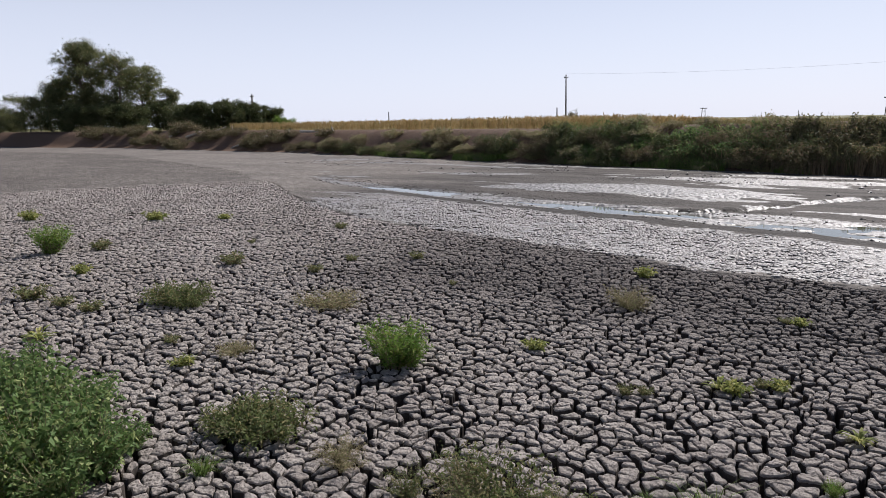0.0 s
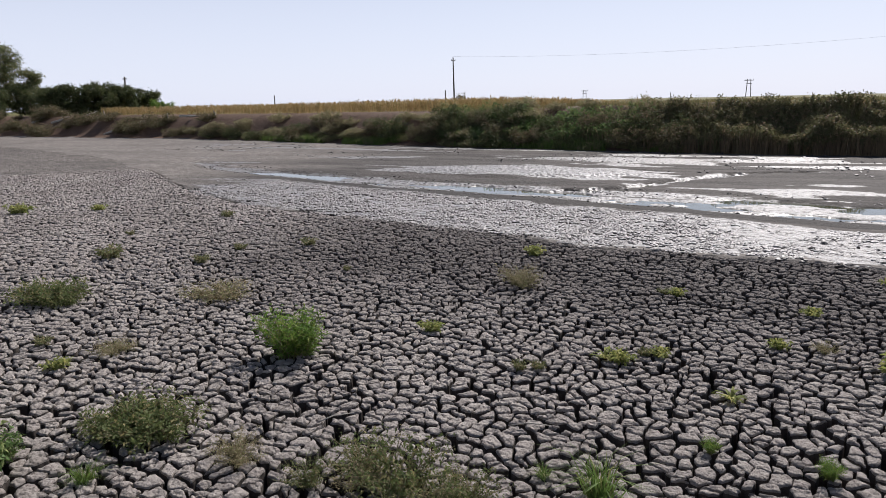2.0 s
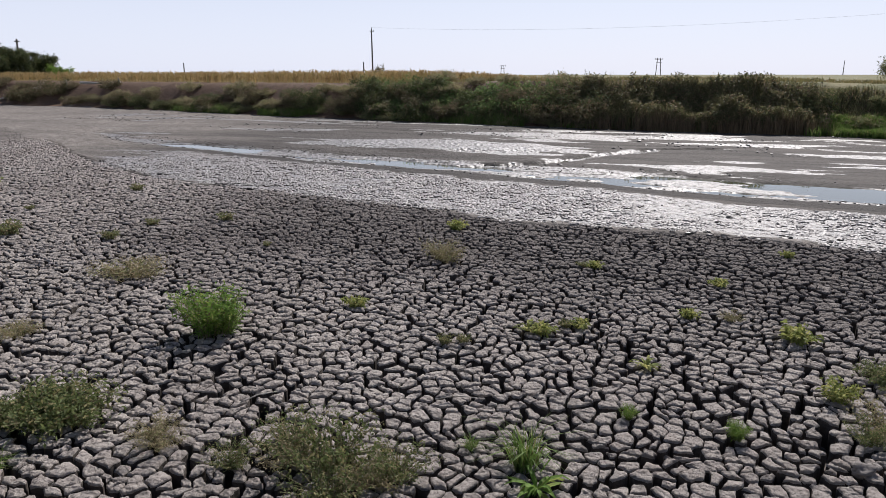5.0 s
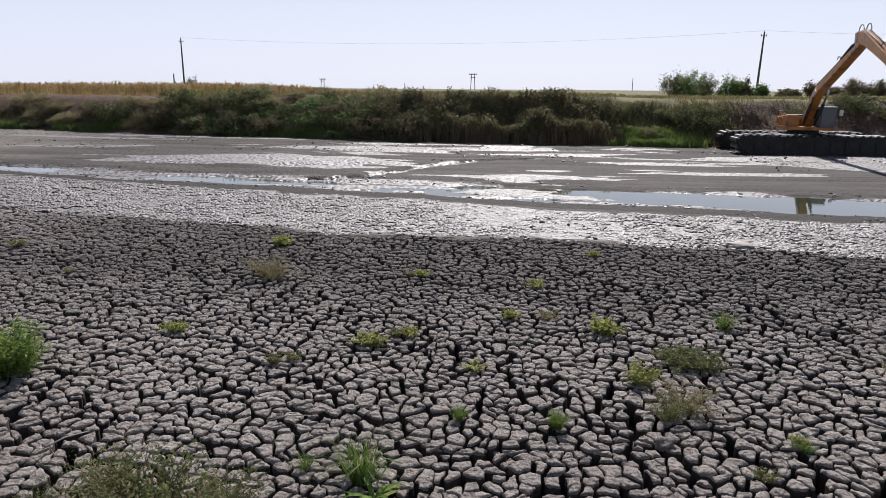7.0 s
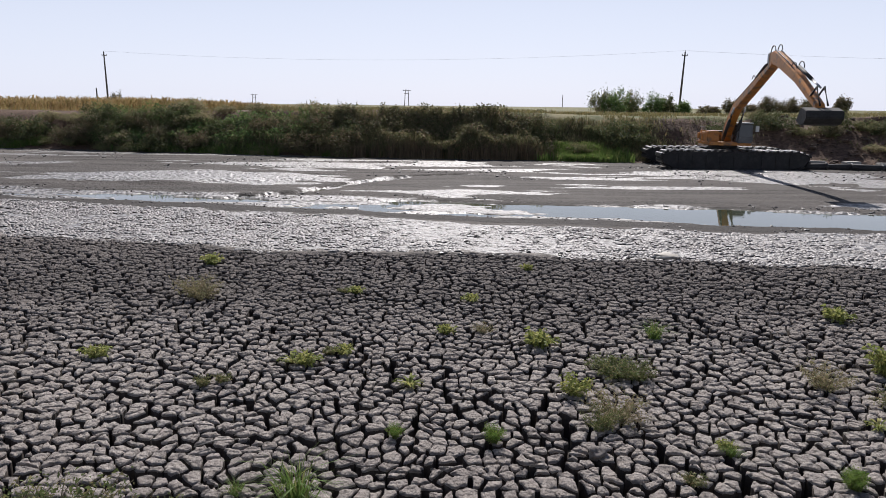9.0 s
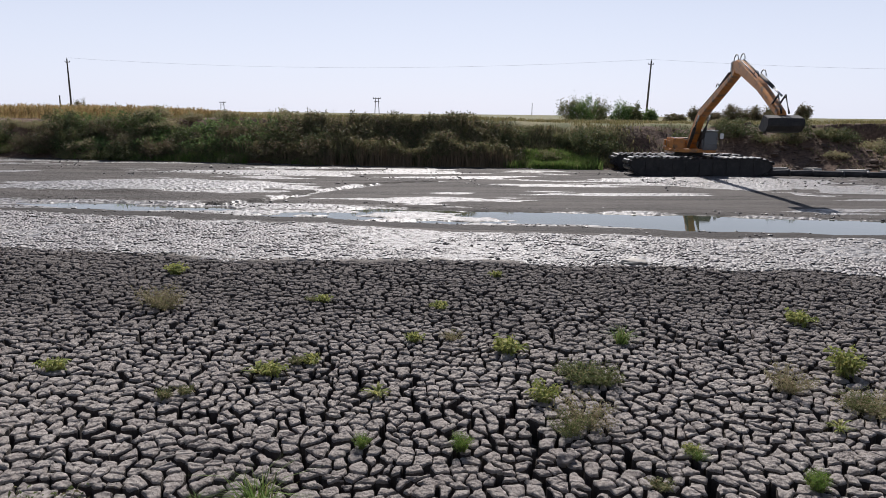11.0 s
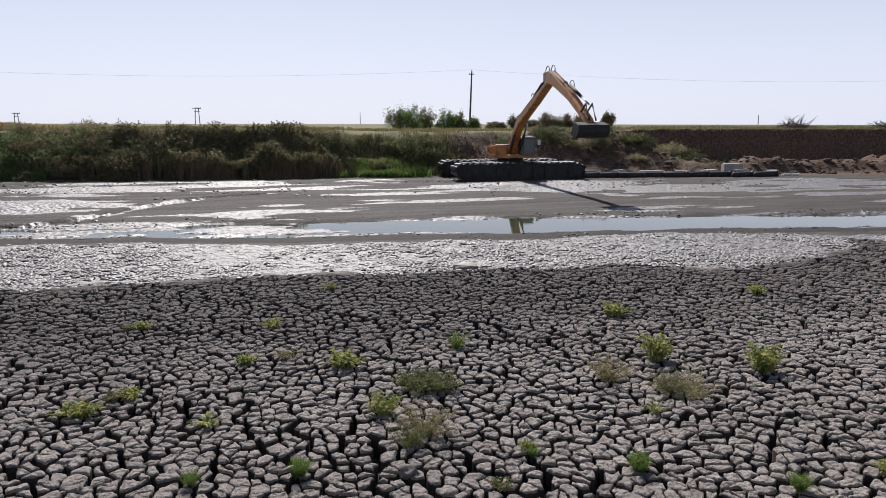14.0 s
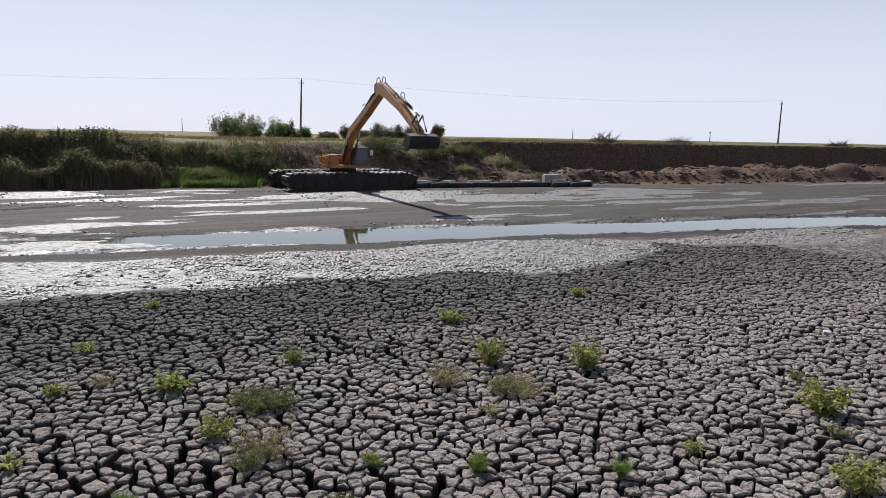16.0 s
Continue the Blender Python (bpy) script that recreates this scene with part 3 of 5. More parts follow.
    lift = turn @ raised
    swing = lift @ folded
    curl = swing @ curled

    def put(name, data, label="", parent=None, at=None):
        ob = part(name, data, parent or rig, label)
        ob.matrix_basis = (at or turn) if parent is None else Matrix()
        return ob

    put("deck", block("deck", M_YELLOW, (3.5, 2.6, 0.2), (-0.05, 0, 1.52), 0.04))
    put("counterweight", block("counterweight", M_YELLOW, (0.65, 2.56, 0.72), (-1.6, 0, 1.93), 0.16), "rounded orange counterweight at the rear")
    put("engine_hood", block("engine_hood", M_YELLOW, (1.5, 2.5, 0.58), (-0.62, 0, 1.91), 0.09), "orange engine hood with a dark top")
    put("hood_top", block("hood_top", M_BLACK, (1.1, 1.6, 0.1), (-0.7, -0.1, 2.24), 0.03))
    put("tank", block("tank", M_YELLOW, (1.0, 0.75, 0.7), (0.7, -0.95, 1.96), 0.07))
    put("muffler", tube("muffler", M_BLACK, [(-0.95, 0.55, 2.2), (-0.95, 0.55, 2.6), (-1.03, 0.55, 2.7)], [0.06, 0.06, 0.055], 10))
    for y in (-1.28, 1.28):
        put("handrail", tube("handrail", M_BLACK, [(-1.4, y * 0.95, 2.15), (-1.4, y * 0.95, 2.52), (-0.2, y * 0.95, 2.52), (0.05, y * 0.95, 2.15)], 0.02, 6))
        put("side_door", block("side_door", M_YELLOW, (0.75, 0.03, 0.42), (-0.75, y * 0.985, 1.91), 0.012))
    cab = put("cab", block("cab", M_CAB, (1.35, 1.0, 1.22), (1.25, 0.82, 2.2), 0.09, taper=(0.9, 0.92)), "dark cab with glazed sides and a pale roof")
    put("cab_roof", block("cab_roof", M_GREYPAINT, (1.34, 1.0, 0.07), (1.22, 0.82, 2.84), 0.03), "", cab)
    for y in (0.315, 1.325):
        put("pane", block("pane", M_GLASS, (0.95, 0.03, 0.62), (1.24, y, 2.42), 0.01, taper=(0.94, 1)), "dark side window", cab)
    put("pane", block("pane", M_GLASS, (0.03, 0.76, 0.78), (1.905, 0.82, 2.36), 0.01, Matrix.Rotation(radians(-3), 4, "Y")), "dark windscreen", cab)
    put("pane", block("pane", M_GLASS, (0.03, 0.7, 0.5), (0.6, 0.82, 2.45), 0.01), "dark rear window", cab)
    put("mirror", block("mirror", M_WHITE, (0.05, 0.22, 0.36), (1.98, 1.5, 2.5), 0.02), "", cab)

    # arm, in its own plane
    def beam(name, mat, outline, half, label, at):
        bm = bmesh.new()
        v, f = prism(outline, half)
        bv = [bm.verts.new(p) for p in v]
        for q in f:
            bm.faces.new([bv[i] for i in q])
        bmesh.ops.recalc_face_normals(bm, faces=bm.faces)
        bmesh.ops.bevel(bm, geom=bm.edges[:], offset=0.035, segments=2, affect="EDGES")
        return put(name, from_bm(name, bm, mat), label, at=at)

    beam("boom", M_YELLOW, [(0.3, 1.75), (0.62, 1.72), (1.95, 3.68), (2.42, 4.12), (5.2, 5.84), (7.75, 7.5), (7.8, 7.66), (7.6, 7.75), (7.2, 7.5), (4.65, 6.02), (1.95, 4.42), (1.5, 4.0), (0.22, 2.05)], 0.24, "long cranked orange boom, muddy and scuffed", lift)
    beam("stick", M_YELLOW, [(7.05, 7.95), (7.2, 8.15), (7.8, 8.2), (8.4, 8.02), (11.0, 6.82), (13.9, 5.13), (14.05, 4.9), (13.85, 4.84), (11.1, 6.28), (8.2, 7.42), (7.6, 7.5), (7.15, 7.6)], 0.21, "long straight orange stick", swing)
    put("stick_head", block("stick_head", M_GREYPAINT, (0.35, 0.46, 0.6), (7.12, 0, 7.9), 0.05), "pale worn end plate", at=swing)

    def ram(name, a, b, r, share, at):
        a, b = Vector(a), Vector(b)
        m = a.lerp(b, share)
        c = put(name, tube(name, M_BLACK, [a, m], r, 12), "dark hydraulic cylinder", at=at)
        put("piston_rod", tube("piston_rod", M_STEEL, [m, b], r * 0.55, 10), "bright piston rod", c)

    for y in (-0.34, 0.34):
        ram("boom_cylinder", (1.15, y, 1.75), raised @ Vector((2.6, y, 4.25)), 0.1, 0.62, turn)
    ram("stick_cylinder", (4.9, 0, 6.42), folded @ Vector((7.12, 0, 7.98)), 0.1, 0.62, lift)
    ram("bucket_cylinder", (11.0, 0, 7.05), (13.8, 0, 5.82), 0.085, 0.6, swing)
    for y in (-0.17, 0.17):
        put("link", tube("link", M_BLACK, [(13.1, y, 5.45), (13.8, y, 5.85), (14.35, y, 5.0)], 0.05, 8), at=swing)
    # wide ditching bucket
    prof = [(x, z + 0.3) for x, z in ((13.95, 4.62), (14.6, 4.72), (14.78, 4.45), (14.65, 4.1), (14.3, 3.88), (13.75, 3.86), (13.72, 3.92), (14.22, 3.97), (14.52, 4.17), (14.62, 4.42), (14.5, 4.58), (13.98, 4.5))]
    bucket = beam("bucket", M_BLACK, prof, 0.8, "wide black ditching bucket dripping with mud", curl)
    for y in (-0.78, 0.78):
        v, f = prism([(13.95, 4.9), (14.6, 5.0), (14.76, 4.75), (14.63, 4.42), (14.3, 4.2), (13.75, 4.18)], 0.025)
        put("bucket_side", mesh("bucket_side", [(a, b + y, c) for a, b, c in v], f, M_BLACK), "", bucket)
    # hose loops
    for cx, cz, r, n, at in ((7.45, 8.2, 0.32, 2, swing), (10.6, 6.95, 0.36, 2, swing), (4.75, 6.3, 0.25, 1, lift)):
        for j in range(n):
            pts = [(cx + 0.42 * j + r * 1.1 * math.cos(w), (j - 0.5) * 0.2, cz + r * math.sin(w)) for w in np.linspace(math.pi, 0, 9)]
            put("hose", tube("hose", M_RUBBER, pts, 0.028, 6), at=at)
    for y in (-0.12, 0.12):
        put("hose", tube("hose", M_RUBBER, [(1.2, y, 3.9), (1.9, y, 4.55), (4.6, y, 6.13), (7.0, y, 7.6)], 0.03, 6), at=lift)
        put("hose", tube("hose", M_RUBBER, [(8.0, y, 8.2), (9.4, y, 7.62), (11.0, y, 6.78)], 0.03, 6), at=swing)


excavator()


# ---- poles, masts and wires on the fields ----
def place(az, far):
    return far * math.sin(radians(az)), far * math.cos(radians(az))


def power_pole(az, far, top, lean=0.0):
    x, y = place(az, far)
    z0 = floor_at(x, y) - 0.2
    p = thing("power_pole", "dark weathered wooden power pole standing in the field", "pole", pose(x, y, z0), "power poles")
    h = top - z0
    part("post", tube("post", M_WOOD, [(0, 0, 0), (lean * 0.5, 0, h * 0.5), (lean, 0, h)], [0.17, 0.15, 0.11], 10), p)
    arm = part("crossarm", block("crossarm", M_WOOD, (0.9, 0.1, 0.1), (lean, 0.1, h - 0.55), 0.015), p)
    for dx in (-0.4, 0.4):
        part("insulator", tube("insulator", M_CONCRETE, [(lean + dx, 0.1, h - 0.5), (lean + dx, 0.1, h - 0.36), (lean + dx, 0.1, h - 0.3)], [0.05, 0.06, 0.02], 8), arm, "pale insulator")
    part("insulator", tube("insulator", M_CONCRETE, [(lean, 0, h), (lean, 0, h + 0.16), (lean, 0, h + 0.22)], [0.04, 0.06, 0.02], 8), p)
    return Vector((x + lean, y, z0 + h + 0.2))


TOPS = [power_pole(-25.35, 144, 12.3, -0.1), power_pole(18.25, 120, 12.25, 0.3), power_pole(55.08, 170, 12.25, 0.1)]
for a, b in zip(TOPS, TOPS[1:]):
    pts = [a.lerp(b, k / 24) - Vector((0, 0, 1.5 * 4 * (k / 24) * (1 - k / 24))) for k in range(25)]
    tagged(new("power_line", tube("power_line", M_WIRE, pts, 0.009, 5)), "thin sagging wire between the power poles", "wire", "power lines")


def mast(az, far, h):
    x, y = place(az, far)
    z0 = floor_at(x, y) - 0.3
    m = thing("power_mast", "distant twin-legged power mast with cross-bars", "mast", pose(x, y, z0, 0, 0, -az), "power masts")
    for s in (-1, 1):
        part("leg", tube("leg", M_WOOD, [(s * 1.3, 0, 0), (s * 0.8, 0, h)], [0.22, 0.18], 8), m)
    bar = part("crossbar", block("crossbar", M_WOOD, (4.6, 0.3, 0.3), (0, 0, h - 0.6), 0.03), m)
    part("crossbar", block("crossbar", M_WOOD, (3.0, 0.3, 0.25), (0, 0, h - 2.3), 0.03), m)
    for dx in (-2.0, 0, 2.0):
        part("insulator", tube("insulator", M_CONCRETE, [(dx, 0, h - 0.5), (dx, 0, h + 0.1)], [0.14, 0.1], 6), bar)


mast(-3.06, 420, 9.9)
mast(-15.0, 520, 7.6)
for az, far, el in ((-8.54, 560, 0.42), (9.4, 480, 0.95), (-39.56, 300, 0.85), (-26.05, 240, 0.98), (40.08, 420, 0.72), (50.4, 430, 0.72), (-50.2, 190, 2.35), (-11.0, 600, 0.3)):
    x, y = place(az, far)
    z0 = floor_at(x, y) - 0.2
    h = 3.5 + far * math.tan(radians(el)) - z0
    p = thing("far_pole", "slender pole far off on the open field", "pole", pose(x, y, z0), "far poles")
    part("post", tube("post", M_WOOD, [(0, 0, 0), (0, 0, h)], [0.24, 0.18], 6), p)
    if az < -45 or az > 50:
        part("crossarm", block("crossarm", M_WOOD, (1.6, 0.2, 0.2), (0, 0, h - 0.5), 0.02), p)


# ---- trees, hedges and bushes ----
def crown_points(rng, clumps, per, spread):
    at = []
    for c in clumps:
        at.append(np.array(c)[None] + rng.normal(0, 1, (per, 3)) * np.array(spread) * rng.uniform(0.6, 1.25))
    return np.concatenate(at)


def tree(name, label, x, y, h, w, seed, leaves, n=46, per=120, size=0.3, low=0.2, category="tree", group=""):
    rng, rnd = np.random.default_rng(seed), random.Random(seed)
    z0 = floor_at(x, y) - 0.1
    t = thing(name, label, category, pose(x, y, z0, 0, 0, rnd.uniform(0, 360)), group)
    geo, clumps = [], []
    stems = 1 if h > 9 else 3
    for s in range(stems):
        bx, by = (0, 0) if stems == 1 else (rnd.uniform(-0.22, 0.22) * w, rnd.uniform(-0.22, 0.22) * w)
        r0 = 0.025 * h / math.sqrt(stems)
        mid = (bx + rnd.uniform(-0.04, 0.04) * h, by + rnd.uniform(-0.04, 0.04) * h)
        trunk = [(bx, by, 0), (*mid, 0.45 * h), (mid[0] * 1.5, mid[1] * 1.5, 0.88 * h)]
        geo.append(tube_geo(trunk, [r0, r0 * 0.6, r0 * 0.12], 8))
        for k in range(int(n / stems)):
            f = low + (0.93 - low) * (k + rnd.random()) / (n / stems)
            base = Vector(trunk[0]).lerp(Vector(trunk[1]), min(1, f / 0.5)) if f < 0.45 else Vector(trunk[1]).lerp(Vector(trunk[2]), min(1, (f - 0.45) / 0.43))
            reach = w * 0.5 * (math.sin(math.pi * min(1, (f - low * 0.6) / (1.04 - low * 0.6))) ** 0.6) * rnd.uniform(0.35, 1.08)
            a = rnd.uniform(0, 2 * math.pi)
            tip = base + Vector((math.cos(a) * reach, math.sin(a) * reach, rnd.uniform(0.02, 0.35) * reach + 0.02 * h))
            if k % 2 == 0:
                geo.append(tube_geo([base, base.lerp(tip, 0.5) + Vector((0, 0, 0.04 * reach)), tip], [r0 * 0.35, r0 * 0.2, r0 * 0.05], 5))
            clumps.append(tip)
            if rnd.random() < 0.6:
                clumps.append(base.lerp(tip, 0.55))
    part("trunk", mesh("trunk", *join(geo), M_BARK, True), t)
    s = 0.066 * w * (1 if h > 9 else 1.2)
    pts = crown_points(rng, clumps, per, (s, s, s * 0.8))
    pts[:, 2] = np.maximum(pts[:, 2], 0.1)
    part("crown", mesh("crown", *foliage(pts, rng.uniform(0.6, 1.3, len(pts)) * size, rng), leaves), t)
    return t


for az, far, top, w, seed in ((-62.3, 138, 17.3, 8, 1), (-61.2, 140, 16.8, 8.5, 2), (-59.6, 136, 14.9, 8, 3), (-58.0, 139, 13.4, 7.5, 4), (-63.3, 142, 11.6, 6, 5)):
    tree("poplar_tree", "tall poplar with loose grey-green crown on the far bank", *place(az, far * 1.2), (top - 2.9) * 1.32, w * 1.12, seed, L_TREE, 84, 115, 0.4, 0.08, group="poplars on the bank")
for az, far, top, w, seed in ((-64.2, 139, 9.9, 6, 11), (-65.3, 141, 8.6, 6, 12), (-56.4, 138, 9.6, 5.5, 13), (-66.6, 150, 6.0, 5, 14), (-67.8, 152, 6.6, 6, 15)):
    tree("round_tree", "broad dark-green tree beside the poplars", *place(az, far * 1.2), (top - 2.9) * 1.35, w * 1.2, seed, L_TREE, 44, 120, 0.36, 0.06, group="small trees on the bank")
for k in range(8):
    az = -54.9 + 0.86 * k
    tree("hedge_tree", "dense dark-green hedge tree by the maize field", *place(az, 131 + 3 * (k % 2)), (7.2, 7.4, 7.9, 7.3, 8.1, 7.6, 7.5, 6.6)[k] - 2.8, 4.6, 30 + k, L_HEDGE, 44, 110, 0.34, 0.03, group="hedge by the maize")
tree("hedge_tree", "lower bright-green bush at the end of the hedge", *place(-47.95, 128), 1.9, 3.0, 41, L_BRIGHT, 26, 70, 0.3, 0.03, group="hedge by the maize")
for az, far, top, w, seed in ((-63.0, 140, 6.6, 6, 21), (-61.8, 143, 6.2, 6, 22), (-60.6, 139, 6.8, 6, 23), (-59.3, 142, 6.4, 6, 24), (-58.1, 139, 6.6, 6, 25), (-56.9, 141, 7.2, 5, 26), (-55.6, 140, 6.6, 5, 27)):
    tree("round_tree", "low dark-green undergrowth below the poplars", *place(az, far * 1.15), (top - 2.9) * 1.3, w * 1.15, seed, L_HEDGE, 36, 110, 0.36, 0.03, group="small trees on the bank")
# ---- far bank: bushes, reeds and grass ----
def bank_bush(seed, h, w, leaves, n=30, per=70, size=0.16, name="bank_bush", label="tangled dark bush growing on the pond bank", group="bushes on the bank"):
    rng, rnd = np.random.default_rng(seed), random.Random(seed)
    t = thing(name, label, "bush", group=group)
    geo, tips = [], []
    for k in range(n):
        a, r = rnd.uniform(0, 2 * math.pi), w * 0.5 * math.sqrt(rnd.random())
        z = h * rnd.uniform(0.2, 1.0) * (1 - 0.45 * (r / (w * 0.5)) ** 2) * (0.78 + 0.3 * math.sin(3 * a + seed) * r / (w * 0.5))
        tip = (math.cos(a) * r, math.sin(a) * r, z)
        tips.append(tip)
        geo.append(tube_geo([(tip[0] * 0.25, tip[1] * 0.25, -0.1), (tip[0] * 0.7, tip[1] * 0.7, z * 0.6), tip], [0.022, 0.015, 0.005], 4))
    part("branchwork", mesh("branchwork", *join(geo), STEM), t)
    pts = crown_points(rng, tips, per, (0.075 * w, 0.075 * w, 0.1 * h))
    pts[:, 2] = np.maximum(pts[:, 2], 0.02)
    part("foliage", mesh("foliage", *foliage(pts, rng.uniform(0.5, 1.3, len(pts)) * size, rng), leaves), t)
    return t


def lone_bush(az, far, h, w, seed, leaves, label):
    x, y = place(az, far)
    b = bank_bush(seed, h, w, leaves, 52, 60, 0.19, "field_bush", label, "bushes on the field")
    b.matrix_world = pose(x, y, floor_at(x, y) - 0.05)


for az, far, h, w, seed in ((12.4, 78, 3.0, 2.4, 51), (13.5, 77, 3.2, 2.6, 52), (14.7, 79, 2.9, 2.5, 53), (16.4, 78, 2.6, 2.1, 54), (17.3, 79, 2.3, 1.7, 55), (18.5, 80, 1.6, 1.7, 56)):
    lone_bush(az, far, h, w, seed, L_TREE if seed % 2 else L_LUSH, "bushy green shrub at the edge of the field")
for az, far, h, w, seed in ((22.0, 82, 1.8, 1.7, 61), (23.2, 84, 1.2, 2.2, 62), (24.6, 82, 2.0, 2.2, 63), (25.9, 83, 1.8, 2.2, 64), (27.2, 82, 1.7, 2.0, 65), (29.2, 82, 2.0, 1.4, 66), (20.4, 86, 1.0, 2.4, 67), (-24.75, 140, 3.0, 2.6, 68)):
    lone_bush(az, far, h, w, seed, L_BUSH, "small dark shrub standing on the level field")


def scatter(proto, spots, rnd, big=(0.8, 1.25), label=None):
    """The thing itself goes to the first spot, copies of it to the others."""
    for k, (x, y) in enumerate(spots):
        s = rnd.uniform(*big)
        m = pose(x, y, floor_at(x, y) - 0.04, 0, 0, rnd.uniform(0, 360)) @ Matrix.Diagonal((s, s, s * rnd.uniform(0.85, 1.15), 1))
        if k == 0:
            keep = proto
            spot0 = m
        else:
            copy_thing(proto, m)
    keep.matrix_basis = spot0


rnd = random.Random(77)


def along(x0, x1, n, lo, hi):
    out = []
    for k in range(n):
        x = x0 + (x1 - x0) * (k + rnd.random()) / n
        out.append((x, float(FOOT(x)) + rnd.uniform(lo, hi)))
    return out


scatter(bank_bush(201, 1.7, 2.4, L_BUSH, 34, 80, 0.15), along(-29, -5, 26, 0.4, 2.8) + along(-60, -30, 9, 0.6, 2.5), rnd, (0.7, 1.2))
scatter(bank_bush(202, 1.5, 2.8, L_HEDGE, 36, 80, 0.15), along(-27, -5, 24, 0.3, 3.2) + along(-62, -30, 8, 0.3, 3.0) + along(6, 13, 3, 2.6, 4.0) + along(19, 34, 5, 3.5, 5.5), rnd, (0.45, 1.2))
scatter(bank_bush(203, 0.9, 2.0, L_DULL, 34, 70, 0.12), along(-62, -28, 26, 0.1, 1.6) + along(-26, -8, 14, 0.0, 1.0) + along(5, 14, 10, 1.2, 4.6) + along(22, 34, 4, 2.5, 6.0), rnd, (0.5, 1.0))
scatter(bank_bush(204, 0.8, 1.8, L_DRY, 28, 60, 0.12), along(-64, -24, 24, 0.8, 4.0) + along(-26, -4, 14, 0.0, 3.6) + along(20, 36, 4, 1.5, 6.5) + along(-20, 4, 10, 3.0, 5.0), rnd, (0.6, 1.5))
# the dark column of climbing weeds below the pole
scatter(bank_bush(205, 2.7, 1.7, L_BUSH, 44, 90, 0.14), [(-26.4, 52.8)], rnd, (1.0, 1.05))
scatter(bank_bush(206, 1.0, 2.2, L_BUSH, 34, 70, 0.14), along(-80, -62, 8, 0.5, 4.0) + along(-130, -82, 16, 0.5, 5.0), rnd, (0.8, 2.2))


def strewn(name, label, spots, tall, lean, width, material, seed, category, bend=0.5):
    rng = np.random.default_rng(seed)
    xy = np.array(spots)
    base = np.column_stack([xy, height(xy[:, 0], xy[:, 1]) - 0.03])
    n = len(base)
    high = rng.uniform(*tall, n) * (0.35 + 1.0 * cloud(xy[:, 0], xy[:, 1], 1.7, 21))
    ob = new(name, mesh(name, *blades(base, high, rng.uniform(*lean, n), rng.uniform(*width, n), rng, bend), material))
    return tagged(ob, label, category, kind="stuff")


rng = np.random.default_rng(5)


def band(n, x0, x1, lo, hi, clump=1.6, keep=0.42, seed=3):
    x = rng.uniform(x0, x1, 3 * n)
    y = FOOT(x) + rng.uniform(lo, hi, 3 * n)
    fade = step(x0, x0 + 3.0, x) * step(x1, x1 - 3.0, x)
    ok = (cloud(x, y, clump, seed) > keep) & (rng.uniform(0, 1, 3 * n) < fade + 0.04)
    return np.column_stack([x, y])[ok][:n]


strewn("reed_bed", "dense dark-green reeds at the foot of the bank", band(9000, -9.2, 7.4, 0.2, 3.6, 0.9, 0.36), (1.0, 2.0), (0.05, 0.45), (0.03, 0.06), L_REED, 301, "reeds")
strewn("reed_stalks", "brown dead stalks among the reeds", band(9000, -9.6, 7.6, -0.3, 2.2, 0.7, 0.36), (0.7, 1.6), (0.02, 0.25), (0.02, 0.04), L_STALK, 302, "reeds")
strewn("reed_bed", "reeds and tall weeds along the far bank", band(6000, -28, -6.0, 0.3, 3.2, 1.6, 0.54, 8), (0.6, 1.6), (0.08, 0.4), (0.03, 0.06), L_REED, 303, "reeds")
strewn("green_grass", "fresh green grass at the water's edge", band(7000, 5.5, 12.5, -0.6, 2.2, 1.4, 0.4), (0.4, 0.95), (0.1, 0.6), (0.025, 0.05), L_GRASS, 304, "grass")
strewn("green_grass", "green grass tufts at the foot of the bank", band(7000, -50, -6, -0.4, 0.9, 2.6, 0.52, 14), (0.35, 0.9), (0.1, 0.6), (0.03, 0.06), L_GRASS, 305, "grass")
strewn("bank_grass", "dry grass and weeds on the bank slope", band(11000, -30, 17, 1.5, 9.0, 2.0, 0.42), (0.15, 0.45), (0.1, 0.8), (0.03, 0.07), L_STRAW, 306, "grass")
strewn("bank_grass", "yellow-green grass on top of the bank", band(14000, -10, 60, 7.5, 22.0, 2.5, 0.35), (0.15, 0.4), (0.1, 0.8), (0.04, 0.09), L_STRAW, 307, "grass")
strewn("bank_weeds", "dull green weeds on the slope", band(5000, 4, 16.5, 0.6, 5.0, 1.5, 0.45), (0.2, 0.5), (0.1, 0.7), (0.03, 0.07), L_REED, 308, "weeds")


strewn("bank_weeds", "scattered low weeds on the bare earth slope", band(1800, 15, 36, 0.8, 6.5, 1.3, 0.56, 17), (0.12, 0.35), (0.2, 0.9), (0.03, 0.07), L_BUSH, 309, "weeds")


def reed_leaves(n, x0, x1, lo, hi, tall, seed, material, label):
    """Hanging leaves through the whole depth of the reeds."""
    r = np.random.default_rng(seed)
    xy = band(n, x0, x1, lo, hi, 1.0, 0.4, 6)
    top = tall * (0.35 + 1.0 * cloud(xy[:, 0], xy[:, 1], 1.7, 21))
    at = np.column_stack([xy, height(xy[:, 0], xy[:, 1]) + top * r.uniform(0.25, 1.0, len(xy)) ** 0.7])
    ob = new("reed_leaves", mesh("reed_leaves", *foliage(at, r.uniform(0.16, 0.36, len(at)), r, 0.35, 0.3, 0.5), material))
    tagged(ob, label, "reeds", kind="stuff")


